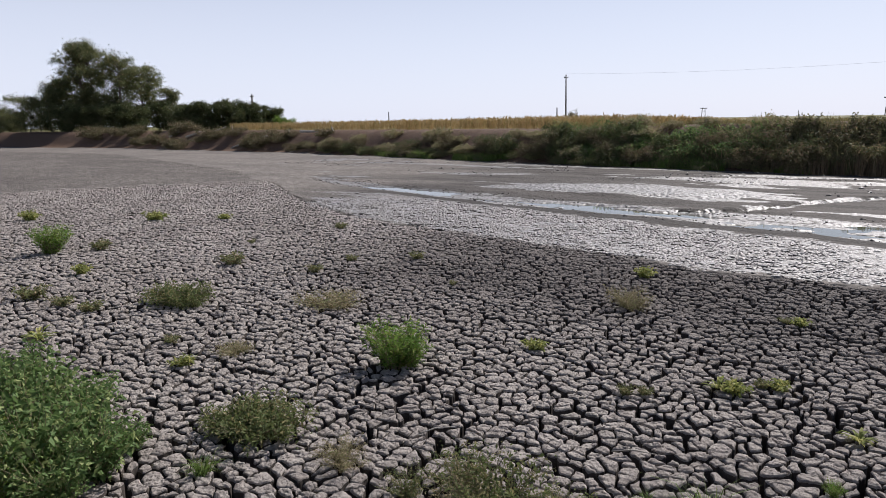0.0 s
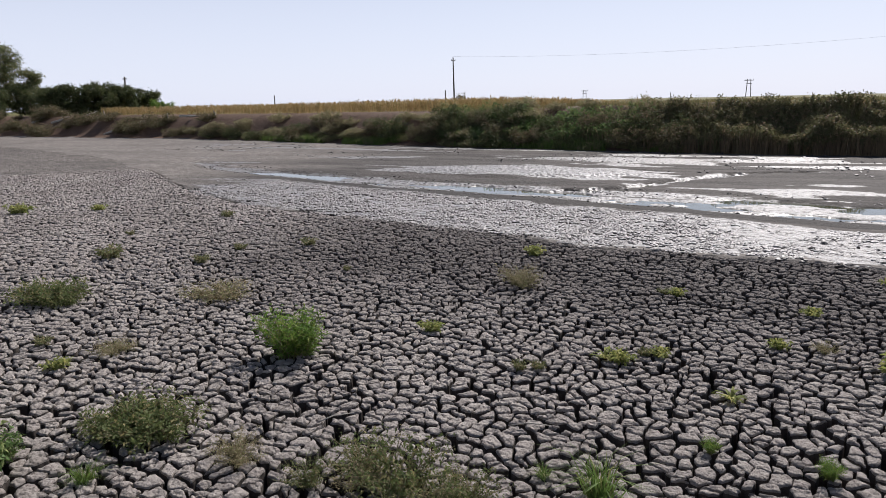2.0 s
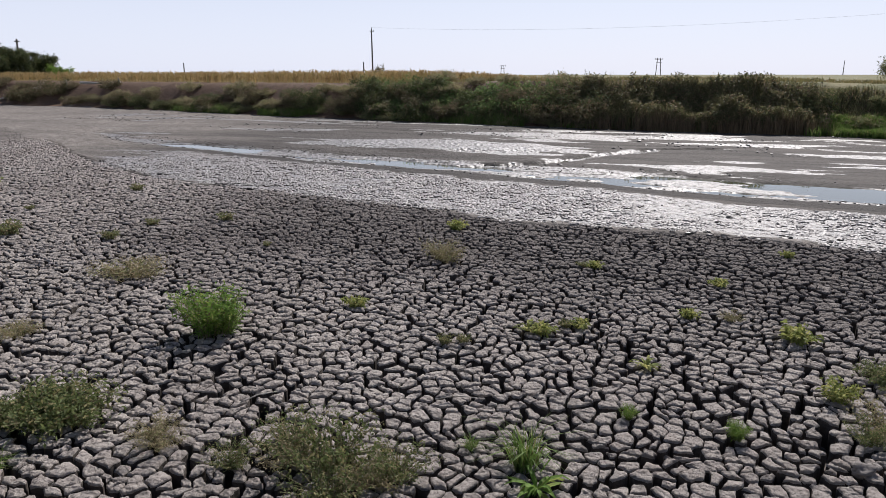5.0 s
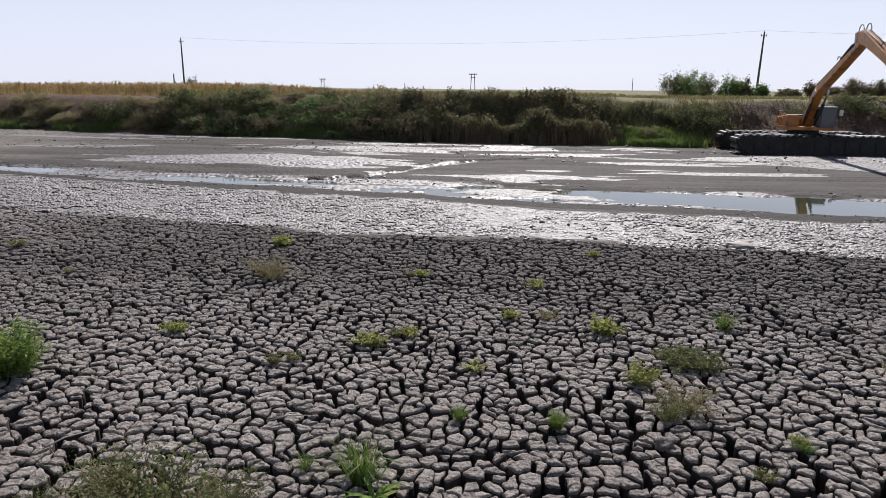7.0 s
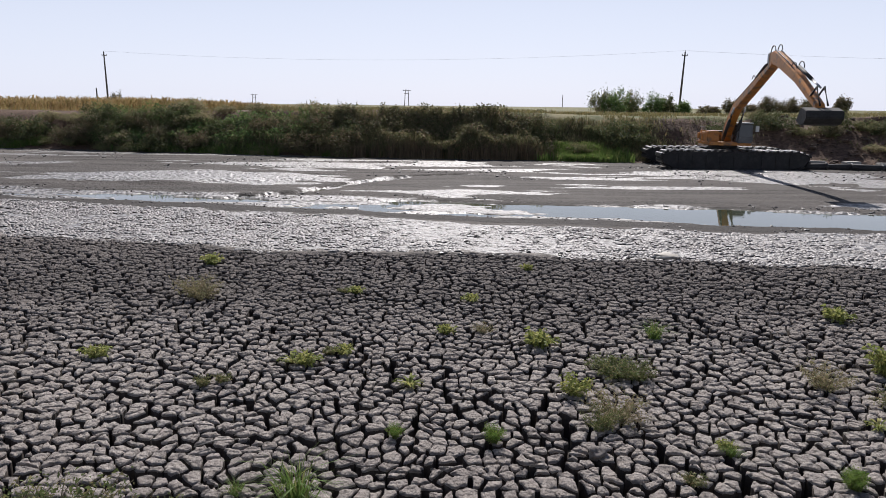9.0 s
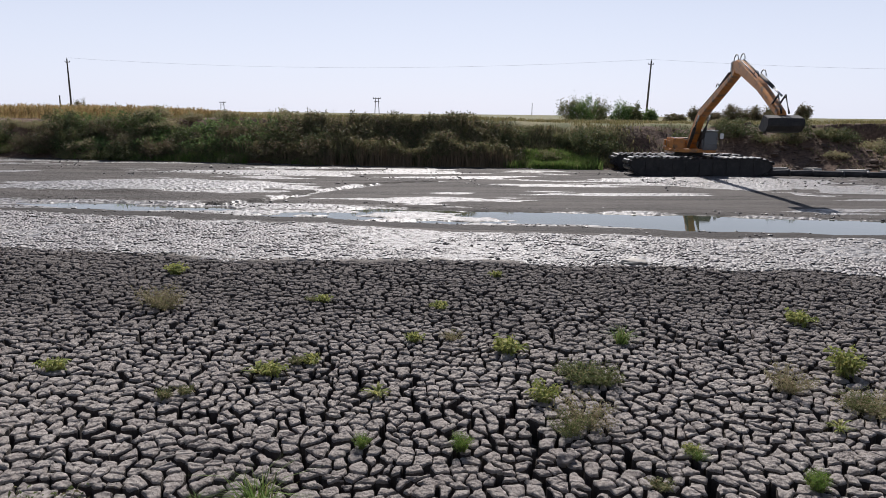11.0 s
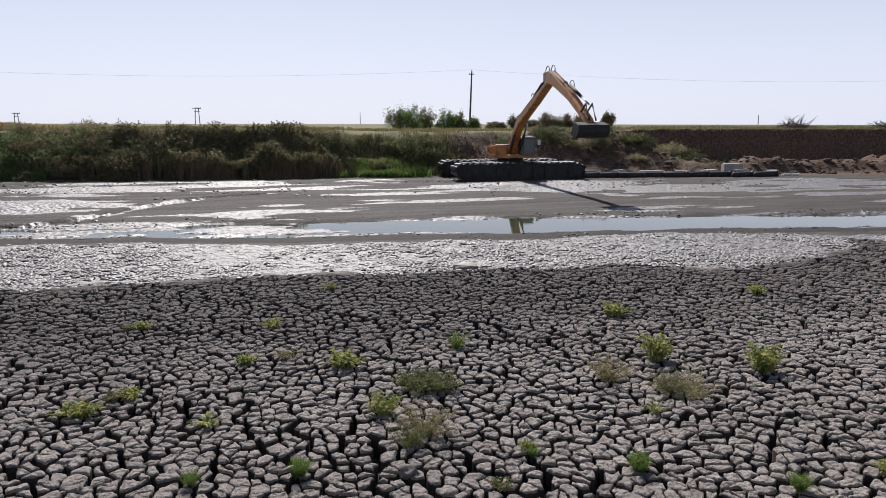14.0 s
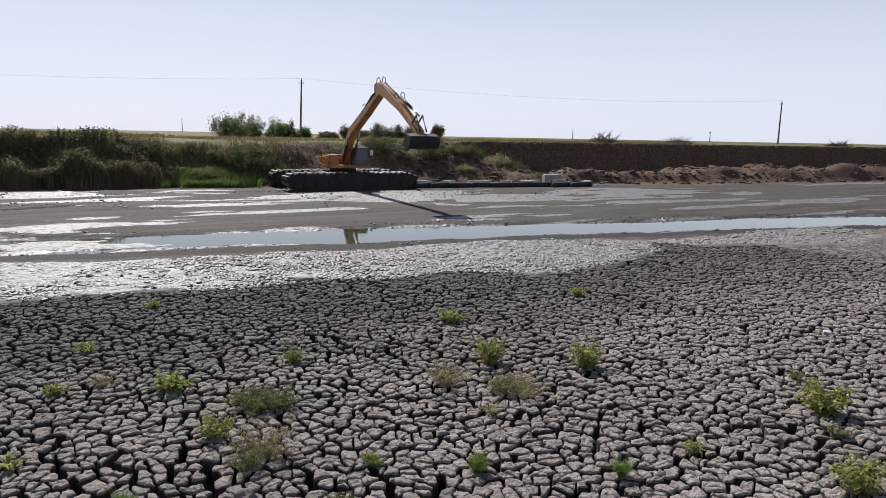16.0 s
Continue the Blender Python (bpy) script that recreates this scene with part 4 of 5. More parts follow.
reed_leaves(26000, -9.4, 7.6, 0.0, 3.6, 1.65, 311, L_REED, "hanging dull green leaves of the reed bed")
reed_leaves(9000, -9.4, 7.6, 0.2, 3.4, 1.7, 312, L_BUSH, "withered brownish leaves in the reed bed")
reed_leaves(9000, -28, -8, 0.2, 3.4, 1.4, 313, L_LUSH, "green leaves of tall weeds along the bank")


# ---- maize field ----
def maize():
    rng = np.random.default_rng(9)
    n = 11000
    az = np.radians(rng.uniform(-52, -10.5, n))
    edge = 7.5 + rng.uniform(0, 1, n) ** 1.6 * 60
    far = np.zeros(n) + 60.0
    for _ in range(12):
        far = (FOOT(far * np.sin(az)) + edge) / np.cos(az)
    x, y = far * np.sin(az), far * np.cos(az)
    ok = (far < 150) & (rng.uniform(0, 1, n) < step(-11.5, -17, np.degrees(az)) + 0.05)
    x, y = x[ok], y[ok]
    z = height(x, y)
    n = len(x)
    base = np.column_stack([x, y, z])
    tall = rng.uniform(0.9, 1.25, n) * (0.4 + 0.6 * step(-12, -24, np.degrees(np.arctan2(x, y))))
    out = [blades(base, tall, rng.uniform(0, 0.08, n), np.full(n, 0.05), rng, 0.1)]
    for k in range(5):
        b = base + np.column_stack([0 * x, 0 * x, tall * rng.uniform(0.2, 0.9, n)])
        out.append(blades(b, tall * rng.uniform(0.15, 0.4, n), rng.uniform(0.5, 1.3, n), rng.uniform(0.05, 0.1, n), rng, 0.9))
    verts = np.concatenate([v for v, _ in out])
    faces, o = [], 0
    for v, f in out:
        faces += [tuple(i + o for i in q) for q in f]
        o += len(v)
    tagged(new("maize_field", mesh("maize_field", verts, faces, L_CORN)), "field of ripe golden maize above the bank", "maize", kind="stuff")


maize()


# ---- earth heaps, pipes and brushwood beside the excavator ----
def slab(x, y, sx, sy, sz, turn, mat, label, name="concrete_slab", category="slab"):
    ob = new(name, block(name, mat, (sx, sy, sz), (0, 0, sz / 2), min(0.04, sz * 0.3)))
    ob.matrix_world = pose(x, y, floor_at(x, y) - 0.03, 0, 0, turn)
    tagged(ob, label, category)


rnd = random.Random(31)
for k in range(9):
    x = 21.9 + 1.55 * k
    y = 42.0 - 0.27 * k + rnd.uniform(-0.25, 0.25)
    t = thing("mud_pipe", "length of black mud-covered pipe lying at the bank foot", "pipe", pose(x, y, 0.13 + max(0.0, floor_at(x, y)), 0, rnd.uniform(-3, 3), rnd.uniform(-16, 8)), "pipes at the bank foot")
    part("barrel", tube("barrel", M_BLACK, [(-0.85, 0, 0), (-0.8, 0, 0), (0.8, 0, 0), (0.85, 0, 0)], [0.17, 0.21, 0.22, 0.18], 12), t)
    part("flange", tube("flange", M_SHOE, [(0.8, 0, 0), (0.9, 0, 0)], [0.26, 0.26], 12), t)
for k in range(6):
    x = 22.6 + 2.2 * k + rnd.uniform(-0.4, 0.4)
    slab(x, 42.9 - 0.3 * k + rnd.uniform(-0.2, 0.5), rnd.uniform(1.0, 2.0), rnd.uniform(0.3, 0.6), 0.42, rnd.uniform(-15, 15), M_PALE, "pale muddy plank lying across dark pipes", "plank", "plank")
slab(33.9, 42.6, 1.3, 0.8, 0.75, -20, M_CONCRETE, "pale concrete block resting on the earth heaps")
slab(35.3, 40.2, 0.8, 0.5, 0.42, 12, M_WHITE, "white sack lying near the pipes", "sack", "sack")
slab(36.6, 39.9, 1.3, 0.35, 0.16, -8, M_WHITE, "white plastic sheet on the mud", "sheet", "sheet")


def brushwood(az, far, w, h, seed):
    r = random.Random(seed)
    x, y = place(az, far)
    t = thing("brush_pile", "heap of cut dry branches on the bank top", "brushwood", pose(x, y, floor_at(x, y) - 0.1), "brush piles")
    for k in range(130):
        a = r.uniform(0, 2 * math.pi)
        p = Vector((r.uniform(-0.4, 0.4) * w, r.uniform(-0.3, 0.3) * w, r.uniform(0, 0.25) * h))
        q = p + Vector((math.cos(a) * r.uniform(0.1, 0.4) * w, math.sin(a) * 0.25 * w, r.uniform(-0.1, 0.95) * h * r.random()))
        part("branch", tube("branch", M_BARK, [p, p.lerp(q, 0.5) + Vector((0, 0, 0.1)), q], [0.036, 0.024, 0.008], 5), t)


brushwood(42.4, 70, 3.2, 1.4, 1)
brushwood(48.1, 75, 2.6, 1.1, 2)
brushwood(58.9, 95, 3.0, 1.0, 3)
for k in range(9):
    az = -58.5 + 1.1 * k + rnd.uniform(-0.4, 0.4)
    x, y = place(az, 118 - 4.5 * k)
    y = float(FOOT(x)) + rnd.uniform(1.5, 5)
    z = floor_at(x, y)
    log = new("fallen_branch", tube("fallen_branch", M_PALE, [(-1.6, 0, 0.1), (0, 0.15, 0.3), (1.5, -0.1, 0.55)], [0.16, 0.13, 0.04], 8))
    log.matrix_world = pose(x, y, z, rnd.uniform(-10, 10), rnd.uniform(-25, 10), rnd.uniform(-40, 40))
    tagged(log, "bleached fallen branch lying on the earth bank", "branch", "fallen branches")


def clods(name, label, spots, sizes, material, seed):
    """Loose lumps of mud, each of its own shape."""
    rng = np.random.default_rng(seed)
    bm = bmesh.new()
    bmesh.ops.create_icosphere(bm, subdivisions=1, radius=0.5)
    ball = np.array([v.co[:] for v in bm.verts])
    tris = [[v.index for v in f.verts] for f in bm.faces]
    bm.free()
    xy = np.array(spots)
    z = height(xy[:, 0], xy[:, 1])
    xy, z = xy[z > -0.09], z[z > -0.09]
    n, m = len(xy), len(ball)
    size = sizes[0] + (sizes[1] - sizes[0]) * rng.uniform(0, 1, n) ** 2.5
    shape = ball[None] * rng.uniform(0.65, 1.25, (n, m, 1)) * (size[:, None] * rng.uniform(0.6, 1.3, (n, 3)))[:, None, :]
    shape[:, :, 2] *= 0.6
    v = shape + np.column_stack([xy, z + 0.08 * size])[:, None, :]
    faces = [(a + k * m, b + k * m, c + k * m) for k in range(n) for a, b, c in tris]
    return tagged(new(name, mesh(name, v.reshape(-1, 3), faces, material)), label, "mud", kind="stuff")


rng = np.random.default_rng(12)


def beside(curve, n, x0, x1, lo, hi, clump=1.2, keep=0.48, seed=5):
    x = rng.uniform(x0, x1, 3 * n)
    y = curve(x) + rng.uniform(lo, hi, 3 * n)
    ok = cloud(x, y, clump, seed) > keep
    return np.column_stack([x, y])[ok][:n]


M_DARKMUD = coat("dark wet mud", (0.035, 0.03, 0.027), (0.08, 0.07, 0.062), 2, 20, 0.45, 0.5, 0.02)
clods("mud_lumps", "dark wet mud lumps along the channel", np.concatenate([beside(WATER_NEAR, 1500, -34, 45, -0.9, 0.25, 1.0, 0.4), beside(WATER_FAR, 1500, -34, 45, -0.2, 1.3, 1.3, 0.45)]), (0.03, 0.13), M_DARKMUD, 1)
clods("mud_lumps", "dark crumbs of mud on the wet crust", np.concatenate([beside(MUD_NEAR, 1100, -24, 18, -0.25, 0.45, 1.2, 0.5), beside(MUD_NEAR, 900, -24, 17, 0.5, 5.5, 0.8, 0.62)]), (0.03, 0.15), M_DARKMUD, 2)
clods("mud_lumps", "mud lumps strewn over the far flats", np.concatenate([beside(FOOT, 1600, -50, 30, -13, -1.5, 2.2, 0.56), beside(FOOT, 1100, -60, 32, -1.2, 0.8, 1.2, 0.4)]), (0.04, 0.2), M_DARKMUD, 3)
clods("earth_lumps", "brown clods of dug earth below the bank", beside(FOOT, 1800, 24, 75, -0.8, 8.0, 1.6, 0.4), (0.1, 0.6), coat("brown earth", (0.06, 0.04, 0.028), (0.13, 0.085, 0.06), 2, 20, 0.95, 0.5, 0.02), 4)


# ---- plants on the cracked mud ----
def stalks(rng, n, w, h, lean=0.5, curl=0.12):
    """Stems that fan out from the root: their shapes, and places along them for leaves."""
    geo, spots = [], []
    for k in range(n):
        a = rng.uniform(0, 2 * math.pi)
        r = w * 0.5 * math.sqrt(rng.uniform(0.02, 1)) * (0.68 + 0.62 * lean)
        tall = h * rng.uniform(0.45, 1.0) * (1 - 0.35 * r / w)
        base = np.array([rng.normal(0, 0.06 * w), rng.normal(0, 0.06 * w), -0.05])
        tip = np.array([math.cos(a) * r, math.sin(a) * r, tall])
        mid = (base + tip) / 2 + np.array([rng.normal(0, curl * w * 0.3), rng.normal(0, curl * w * 0.3), 0.12 * tall])
        geo.append(tube_geo([base, mid, tip], [0.007, 0.005, 0.002], 4))
        spots.append((base, mid, tip))
    return geo, spots


def weed(name, label, w, h, seed, leaves, stems=24, per=22, size=0.05, slim=0.4, low=0.15, lean=0.5, group="", droop=0.3, up=0.2, spread=0.03):
    rng = np.random.default_rng(seed)
    t = thing(name, label, "weed", group=group)
    geo, spots = stalks(rng, stems, w, h, lean)
    part("stem_tuft", mesh("stem_tuft", *join(geo), STEM), t)
    at = []
    for base, mid, tip in spots:
        for f in rng.uniform(low, 1.02, per):
            p = (1 - f) ** 2 * base + 2 * f * (1 - f) * mid + f * f * tip
            at.append(p + rng.normal(0, spread, 3) * w)
    at = np.array(at)
    at[:, 2] = np.maximum(at[:, 2], 0.01)
    part("foliage", mesh("foliage", *foliage(at, rng.uniform(0.5, 1.3, len(at)) * size, rng, droop, slim, up), leaves), t)
    return t


def rosette(seed, leaves, n=26, length=0.24, broad=0.035):
    rng = np.random.default_rng(seed)
    t = thing("rosette_weed", "low star-shaped weed with long pointed leaves on cracked mud", "weed", group="rosette weeds")
    v, f = [], []
    for k in range(n):
        a, up = rng.uniform(0, 2 * math.pi), rng.uniform(0.15, 1.0)
        d, s = np.array([math.cos(a), math.sin(a), 0]), np.array([-math.sin(a), math.cos(a), 0])
        L, o = length * rng.uniform(0.6, 1.1), len(v)
        for q, wd, z in ((0.03, 0.3, 0), (0.4, 1.0, up * 0.45), (0.75, 0.8, up * 0.55), (1.0, 0.05, up * 0.42)):
            c = d * L * q + np.array([0, 0, z * L])
            v += [c - s * broad * wd / 2, c + np.array([0, 0, -0.006]), c + s * broad * wd / 2]
        for j in range(3):
            b = o + 3 * j
            f += [(b, b + 1, b + 4, b + 3), (b + 1, b + 2, b + 5, b + 4)]
    part("foliage", mesh("foliage", v, f, leaves), t)
    return t


def grass_tuft(seed, leaves, n=130, tall=0.42):
    rng = np.random.default_rng(seed)
    t = thing("grass_tuft", "tuft of long arching grass blades growing from a crack", "grass", group="grass tufts")
    base = np.column_stack([rng.normal(0, 0.05, n), rng.normal(0, 0.05, n), np.full(n, -0.05)])
    part("blade_tuft", mesh("blade_tuft", *blades(base, rng.uniform(0.5, 1.0, n) * tall, rng.uniform(0.2, 1.5, n), rng.uniform(0.007, 0.015, n), rng, 0.7), leaves), t)
    return t


def plant_out(proto, spots, seed, wide):
    """Spots of x, y and width in metres; the thing itself stands on the first."""
    r = random.Random(seed)
    first = None
    for x, y, w in spots:
        k = w / wide
        m = pose(x, y, 0.0, 0, 0, r.uniform(0, 360)) @ Matrix.Diagonal((k, k, k * r.uniform(0.85, 1.15), 1))
        if first is None:
            first = m
        else:
            copy_thing(proto, m)
    proto.matrix_basis = first


plant_out(weed("leafy_bush", "dense green leafy weed at the edge of the cracked mud", 1.0, 0.85, 401, L_LUSH, 80, 26, 0.085, 0.5, 0.1, 0.6, "bushy weeds"),
          [(-8.31, 3.4, 1.1), (-7.5, 3.45, 1.0), (-6.75, 3.2, 0.9), (-7.1, 2.75, 1.1), (-7.8, 2.75, 1.1), (-6.5, 2.7, 0.8), (-8.3, 4.0, 0.8), (-9.7, 3.8, 0.9), (-8.7, 2.9, 1.1), (-7.0, 3.75, 0.5)], 1, 1.0)
plant_out(weed("leafy_bush", "bright green weed among the dense bushes", 1.0, 0.7, 402, L_BRIGHT, 60, 26, 0.055, 0.4, 0.2, 0.5, "bushy weeds"),
          [(-7.9, 3.0, 0.8), (-7.0, 3.0, 0.7), (-7.2, 2.5, 0.9), (-8.9, 3.5, 0.7), (-6.9, 2.4, 0.8)], 2, 1.0)
plant_out(weed("creeping_weed", "low spreading mat of dull green weed on cracked mud", 1.0, 0.24, 403, L_MAT, 90, 50, 0.044, 0.5, 0.1, 0.6, "weed mats", spread=0.035),
          [(-6.14, 4.85, 1.35), (-12.27, 7.95, 1.5), (2.30, 8.8, 0.85), (-6.5, 4.75, 0.9), (-11.9, 7.9, 0.9)], 3, 1.0)
plant_out(weed("creeping_weed", "browning mat of low weed on cracked mud", 1.0, 0.2, 404, L_DRY, 56, 40, 0.035, 0.48, 0.1, 0.6, "weed mats", spread=0.035),
          [(-9.44, 9.4, 1.5), (5.66, 7.7, 1.0), (-8.77, 6.5, 0.75), (-2.6, 4.9, 0.8)], 4, 1.0)
plant_out(weed("dry_weed", "sparse half-dry weed with tiny leaves on thin stems", 1.0, 0.42, 405, L_DRY, 34, 44, 0.036, 0.5, 0.15, 0.55, "dry weeds", spread=0.03),
          [(1.96, 7.35, 0.85), (-4.58, 12.35, 0.95), (-4.4, 12.2, 0.7), (-4.73, 4.75, 0.55), (4.88, 8.35, 0.85), (0.61, 10.45, 0.45), (-4.95, 4.9, 0.6), (-3.4, 4.95, 0.8)], 5, 1.0)
plant_out(weed("dry_weed", "sparse grey-green weed on thin stems", 1.0, 0.4, 406, L_MAT, 34, 40, 0.04, 0.5, 0.15, 0.55, "dry weeds", spread=0.03),
          [(-3.0, 4.95, 1.2), (-3.55, 5.15, 0.9), (-2.35, 5.05, 0.8), (2.55, 8.6, 0.6), (5.4, 7.75, 0.6), (1.75, 7.15, 0.6), (-2.8, 4.5, 0.9), (-3.9, 4.7, 0.6)], 6, 1.0)
plant_out(weed("leafy_weed", "upright bright-green weed with narrow leaves", 1.0, 0.72, 407, L_BRIGHT, 84, 32, 0.085, 0.22, 0.1, 0.4, "leafy weeds", up=0.6),
          [(-6.26, 7.45, 1.2), (-6.05, 7.5, 0.8), (-20.44, 9.4, 1.35), (0.53, 6.78, 0.3), (-0.52, 6.86, 0.24), (3.85, 5.92, 0.3), (3.88, 5.97, 0.26), (5.15, 5.17, 0.3)], 7, 1.0)
plant_out(weed("leafy_weed", "round green weed with broad pale leaves", 1.0, 0.72, 408, L_YELLOW, 34, 22, 0.15, 0.42, 0.25, 0.6, "leafy weeds", up=0.3),
          [(5.94, 8.9, 0.52), (7.18, 8.07, 0.54), (1.62, 8.05, 0.42), (8.78, 5.24, 0.66), (7.06, 3.76, 0.55)], 8, 1.0)
plant_out(weed("low_weed", "small yellow-green weed sprouting from the cracked mud", 1.0, 0.5, 409, L_YELLOW, 26, 18, 0.2, 0.4, 0.2, 0.7, "low weeds", up=0.25),
          [(1.41, 9.87, 0.5), (0.03, 10.38, 0.27), (0.49, 12.2, 0.31), (-8.92, 5.73, 0.36), (-1.89, 9.0, 0.36), (-1.43, 9.42, 0.29), (-4.86, 9.18, 0.36), (-24.24, 15.1, 0.8), (-22.03, 16.6, 0.5), (-16.87, 8.4, 0.45), (-28.74, 12.6, 0.75), (-5.13, 14.95, 0.46), (-1.67, 12.7, 0.3), (1.81, 14.76, 0.27), (6.66, 11.35, 0.5), (6.30, 5.22, 0.25), (10.35, 11.95, 0.36), (2.94, 6.68, 0.19)], 9, 1.0)
plant_out(weed("low_weed", "small dull green weed sprouting from a crack", 1.0, 0.5, 410, L_DULL, 26, 18, 0.16, 0.4, 0.2, 0.7, "low weeds", up=0.25),
          [(-19.78, 10.5, 0.62), (-16.38, 17.0, 0.48), (-12.02, 11.5, 0.39), (-12.21, 13.0, 0.37), (-14.56, 11.1, 0.68), (-10.84, 14.0, 0.41), (-13.19, 6.62, 0.49), (-14.07, 6.52, 0.45), (-15.26, 6.5, 0.65), (-10.04, 6.28, 0.3), (-2.82, 8.32, 0.23), (-1.63, 9.37, 0.21), (-3.04, 8.2, 0.23), (2.37, 5.98, 0.24), (-1.91, 12.7, 0.22), (8.20, 4.66, 0.28), (9.64, 6.2, 0.24), (6.83, 11.6, 0.25), (-16.74, 13.5, 0.27), (-8.41, 12.1, 0.2)], 10, 1.0)
plant_out(rosette(411, L_YELLOW), [(-0.44, 8.28, 0.42), (4.87, 7.22, 0.34), (-2.10, 9.04, 0.42), (-12.20, 5.2, 0.62)], 11, 0.48)
plant_out(rosette(412, L_BRIGHT, 30, 0.26, 0.045), [(-1.15, 5.26, 0.5)], 12, 0.48)
plant_out(grass_tuft(413, L_GRASS), [(-1.34, 5.62, 0.8), (3.27, 10.3, 0.55), (2.96, 6.56, 0.28), (-5.89, 3.86, 0.45), (-1.9, 5.75, 0.3)], 13, 0.62)

# loose bits on the mud
stick = new("stick", tube("stick", M_PALE, [(-0.2, 0, 0.03), (0.05, 0.02, 0.045), (0.2, -0.01, 0.03)], [0.02, 0.024, 0.012], 7))
stick.matrix_world = pose(11.64, 9.98, 0.02, 0, 0, -12)
tagged(stick, "short pale stick lying on cracked mud", "stick")
for x, y, a in ((-2.35, 6.6, 25), (-4.4, 5.9, 60)):
    stick = new("stick", tube("stick", M_PALE, [(-0.22, 0, 0.03), (0.0, 0.02, 0.05), (0.24, -0.01, 0.03)], [0.006, 0.008, 0.004], 6))
    stick.matrix_world = pose(x, y, 0.02, 0, 0, a)
    tagged(stick, "thin bleached reed stem lying on cracked mud", "stick")


def lump(name, label, category, x, y, size, flat, mat, seed):
    bm = bmesh.new()
    bmesh.ops.create_icosphere(bm, subdivisions=3, radius=1)
    for v in bm.verts:
        k = 1 + 0.5 * noise.noise(v.co * 1.6 + Vector((seed, 0, 0))) + 0.28 * noise.noise(v.co * 3.7)
        v.co = Vector((v.co.x * k, v.co.y * k, v.co.z * k * flat)) * size / 2
    ob = new(name, from_bm(name, bm, mat, True))
    ob.matrix_world = pose(x, y, 0.0 + 0.18 * size * flat, 0, 0, seed * 40)
    tagged(ob, label, category)


lump("mud_clod", "grey clod of dried mud sitting in the cracks", "clod", 1.58, 6.5, 0.2, 0.7, M_CLOD, 3)
lump("pale_lump", "pale flat lump on the edge of the wet mud", "lump", 5.32, 16.25, 0.6, 0.2, M_PALE, 5)
lump("pale_chip", "small white chip lying on cracked mud", "chip", 12.57, 7.5, 0.16, 0.4, M_WHITE, 7)


# ---- blocks of cracked mud ----
def clip(poly, px, py, qx, qy, gap):
    """The part of a polygon that lies nearer to p than to q, less half the gap."""
    dx, dy = qx - px, qy - py
    d = math.hypot(dx, dy)
    nx_, ny_ = dx / d, dy / d
    lim = nx_ * (px + qx) / 2 + ny_ * (py + qy) / 2 - gap / 2
    out = []
    n = len(poly)
    for i in range(n):
        ax, ay = poly[i]
        bx, by = poly[(i + 1) % n]
        da, db = nx_ * ax + ny_ * ay - lim, nx_ * bx + ny_ * by - lim
        if da <= 0:
            out.append((ax, ay))
        if (da < 0) != (db < 0):
            f = da / (da - db)
            out.append((ax + f * (bx - ax), ay + f * (by - ay)))
    return out


def jitter(i, j, size, seed, amount=0.78):
    a, b = hash2(i, j, seed), hash2(i, j, seed + 1)
    return (i + 0.5 + amount * (a - 0.5)) * size, (j + 0.5 + amount * (b - 0.5)) * size


def cells(x, y, size, seed):
    """Which warped cell of that size each place lies in."""
    qx = x + 0.5 * size * (cloud(x, y, size, seed + 5) - 0.5)
    qy = y + 0.5 * size * (cloud(x, y, size, seed + 9) - 0.5)
    ci, cj = np.floor(qx / size), np.floor(qy / size)
    best, own = np.full(x.shape, 1e9), np.zeros(x.shape, np.int64)
    for di in (-1, 0, 1):
        for dj in (-1, 0, 1):
            sx, sy = jitter(ci + di, cj + dj, size, seed + 20, 0.95)
            d = np.hypot(qx - sx, qy - sy)
            ok = d < best
            best = np.where(ok, d, best)
            own = np.where(ok, ((ci + di).astype(np.int64) + 5000) * 100000 + (cj + dj).astype(np.int64) + 5000, own)
    return own


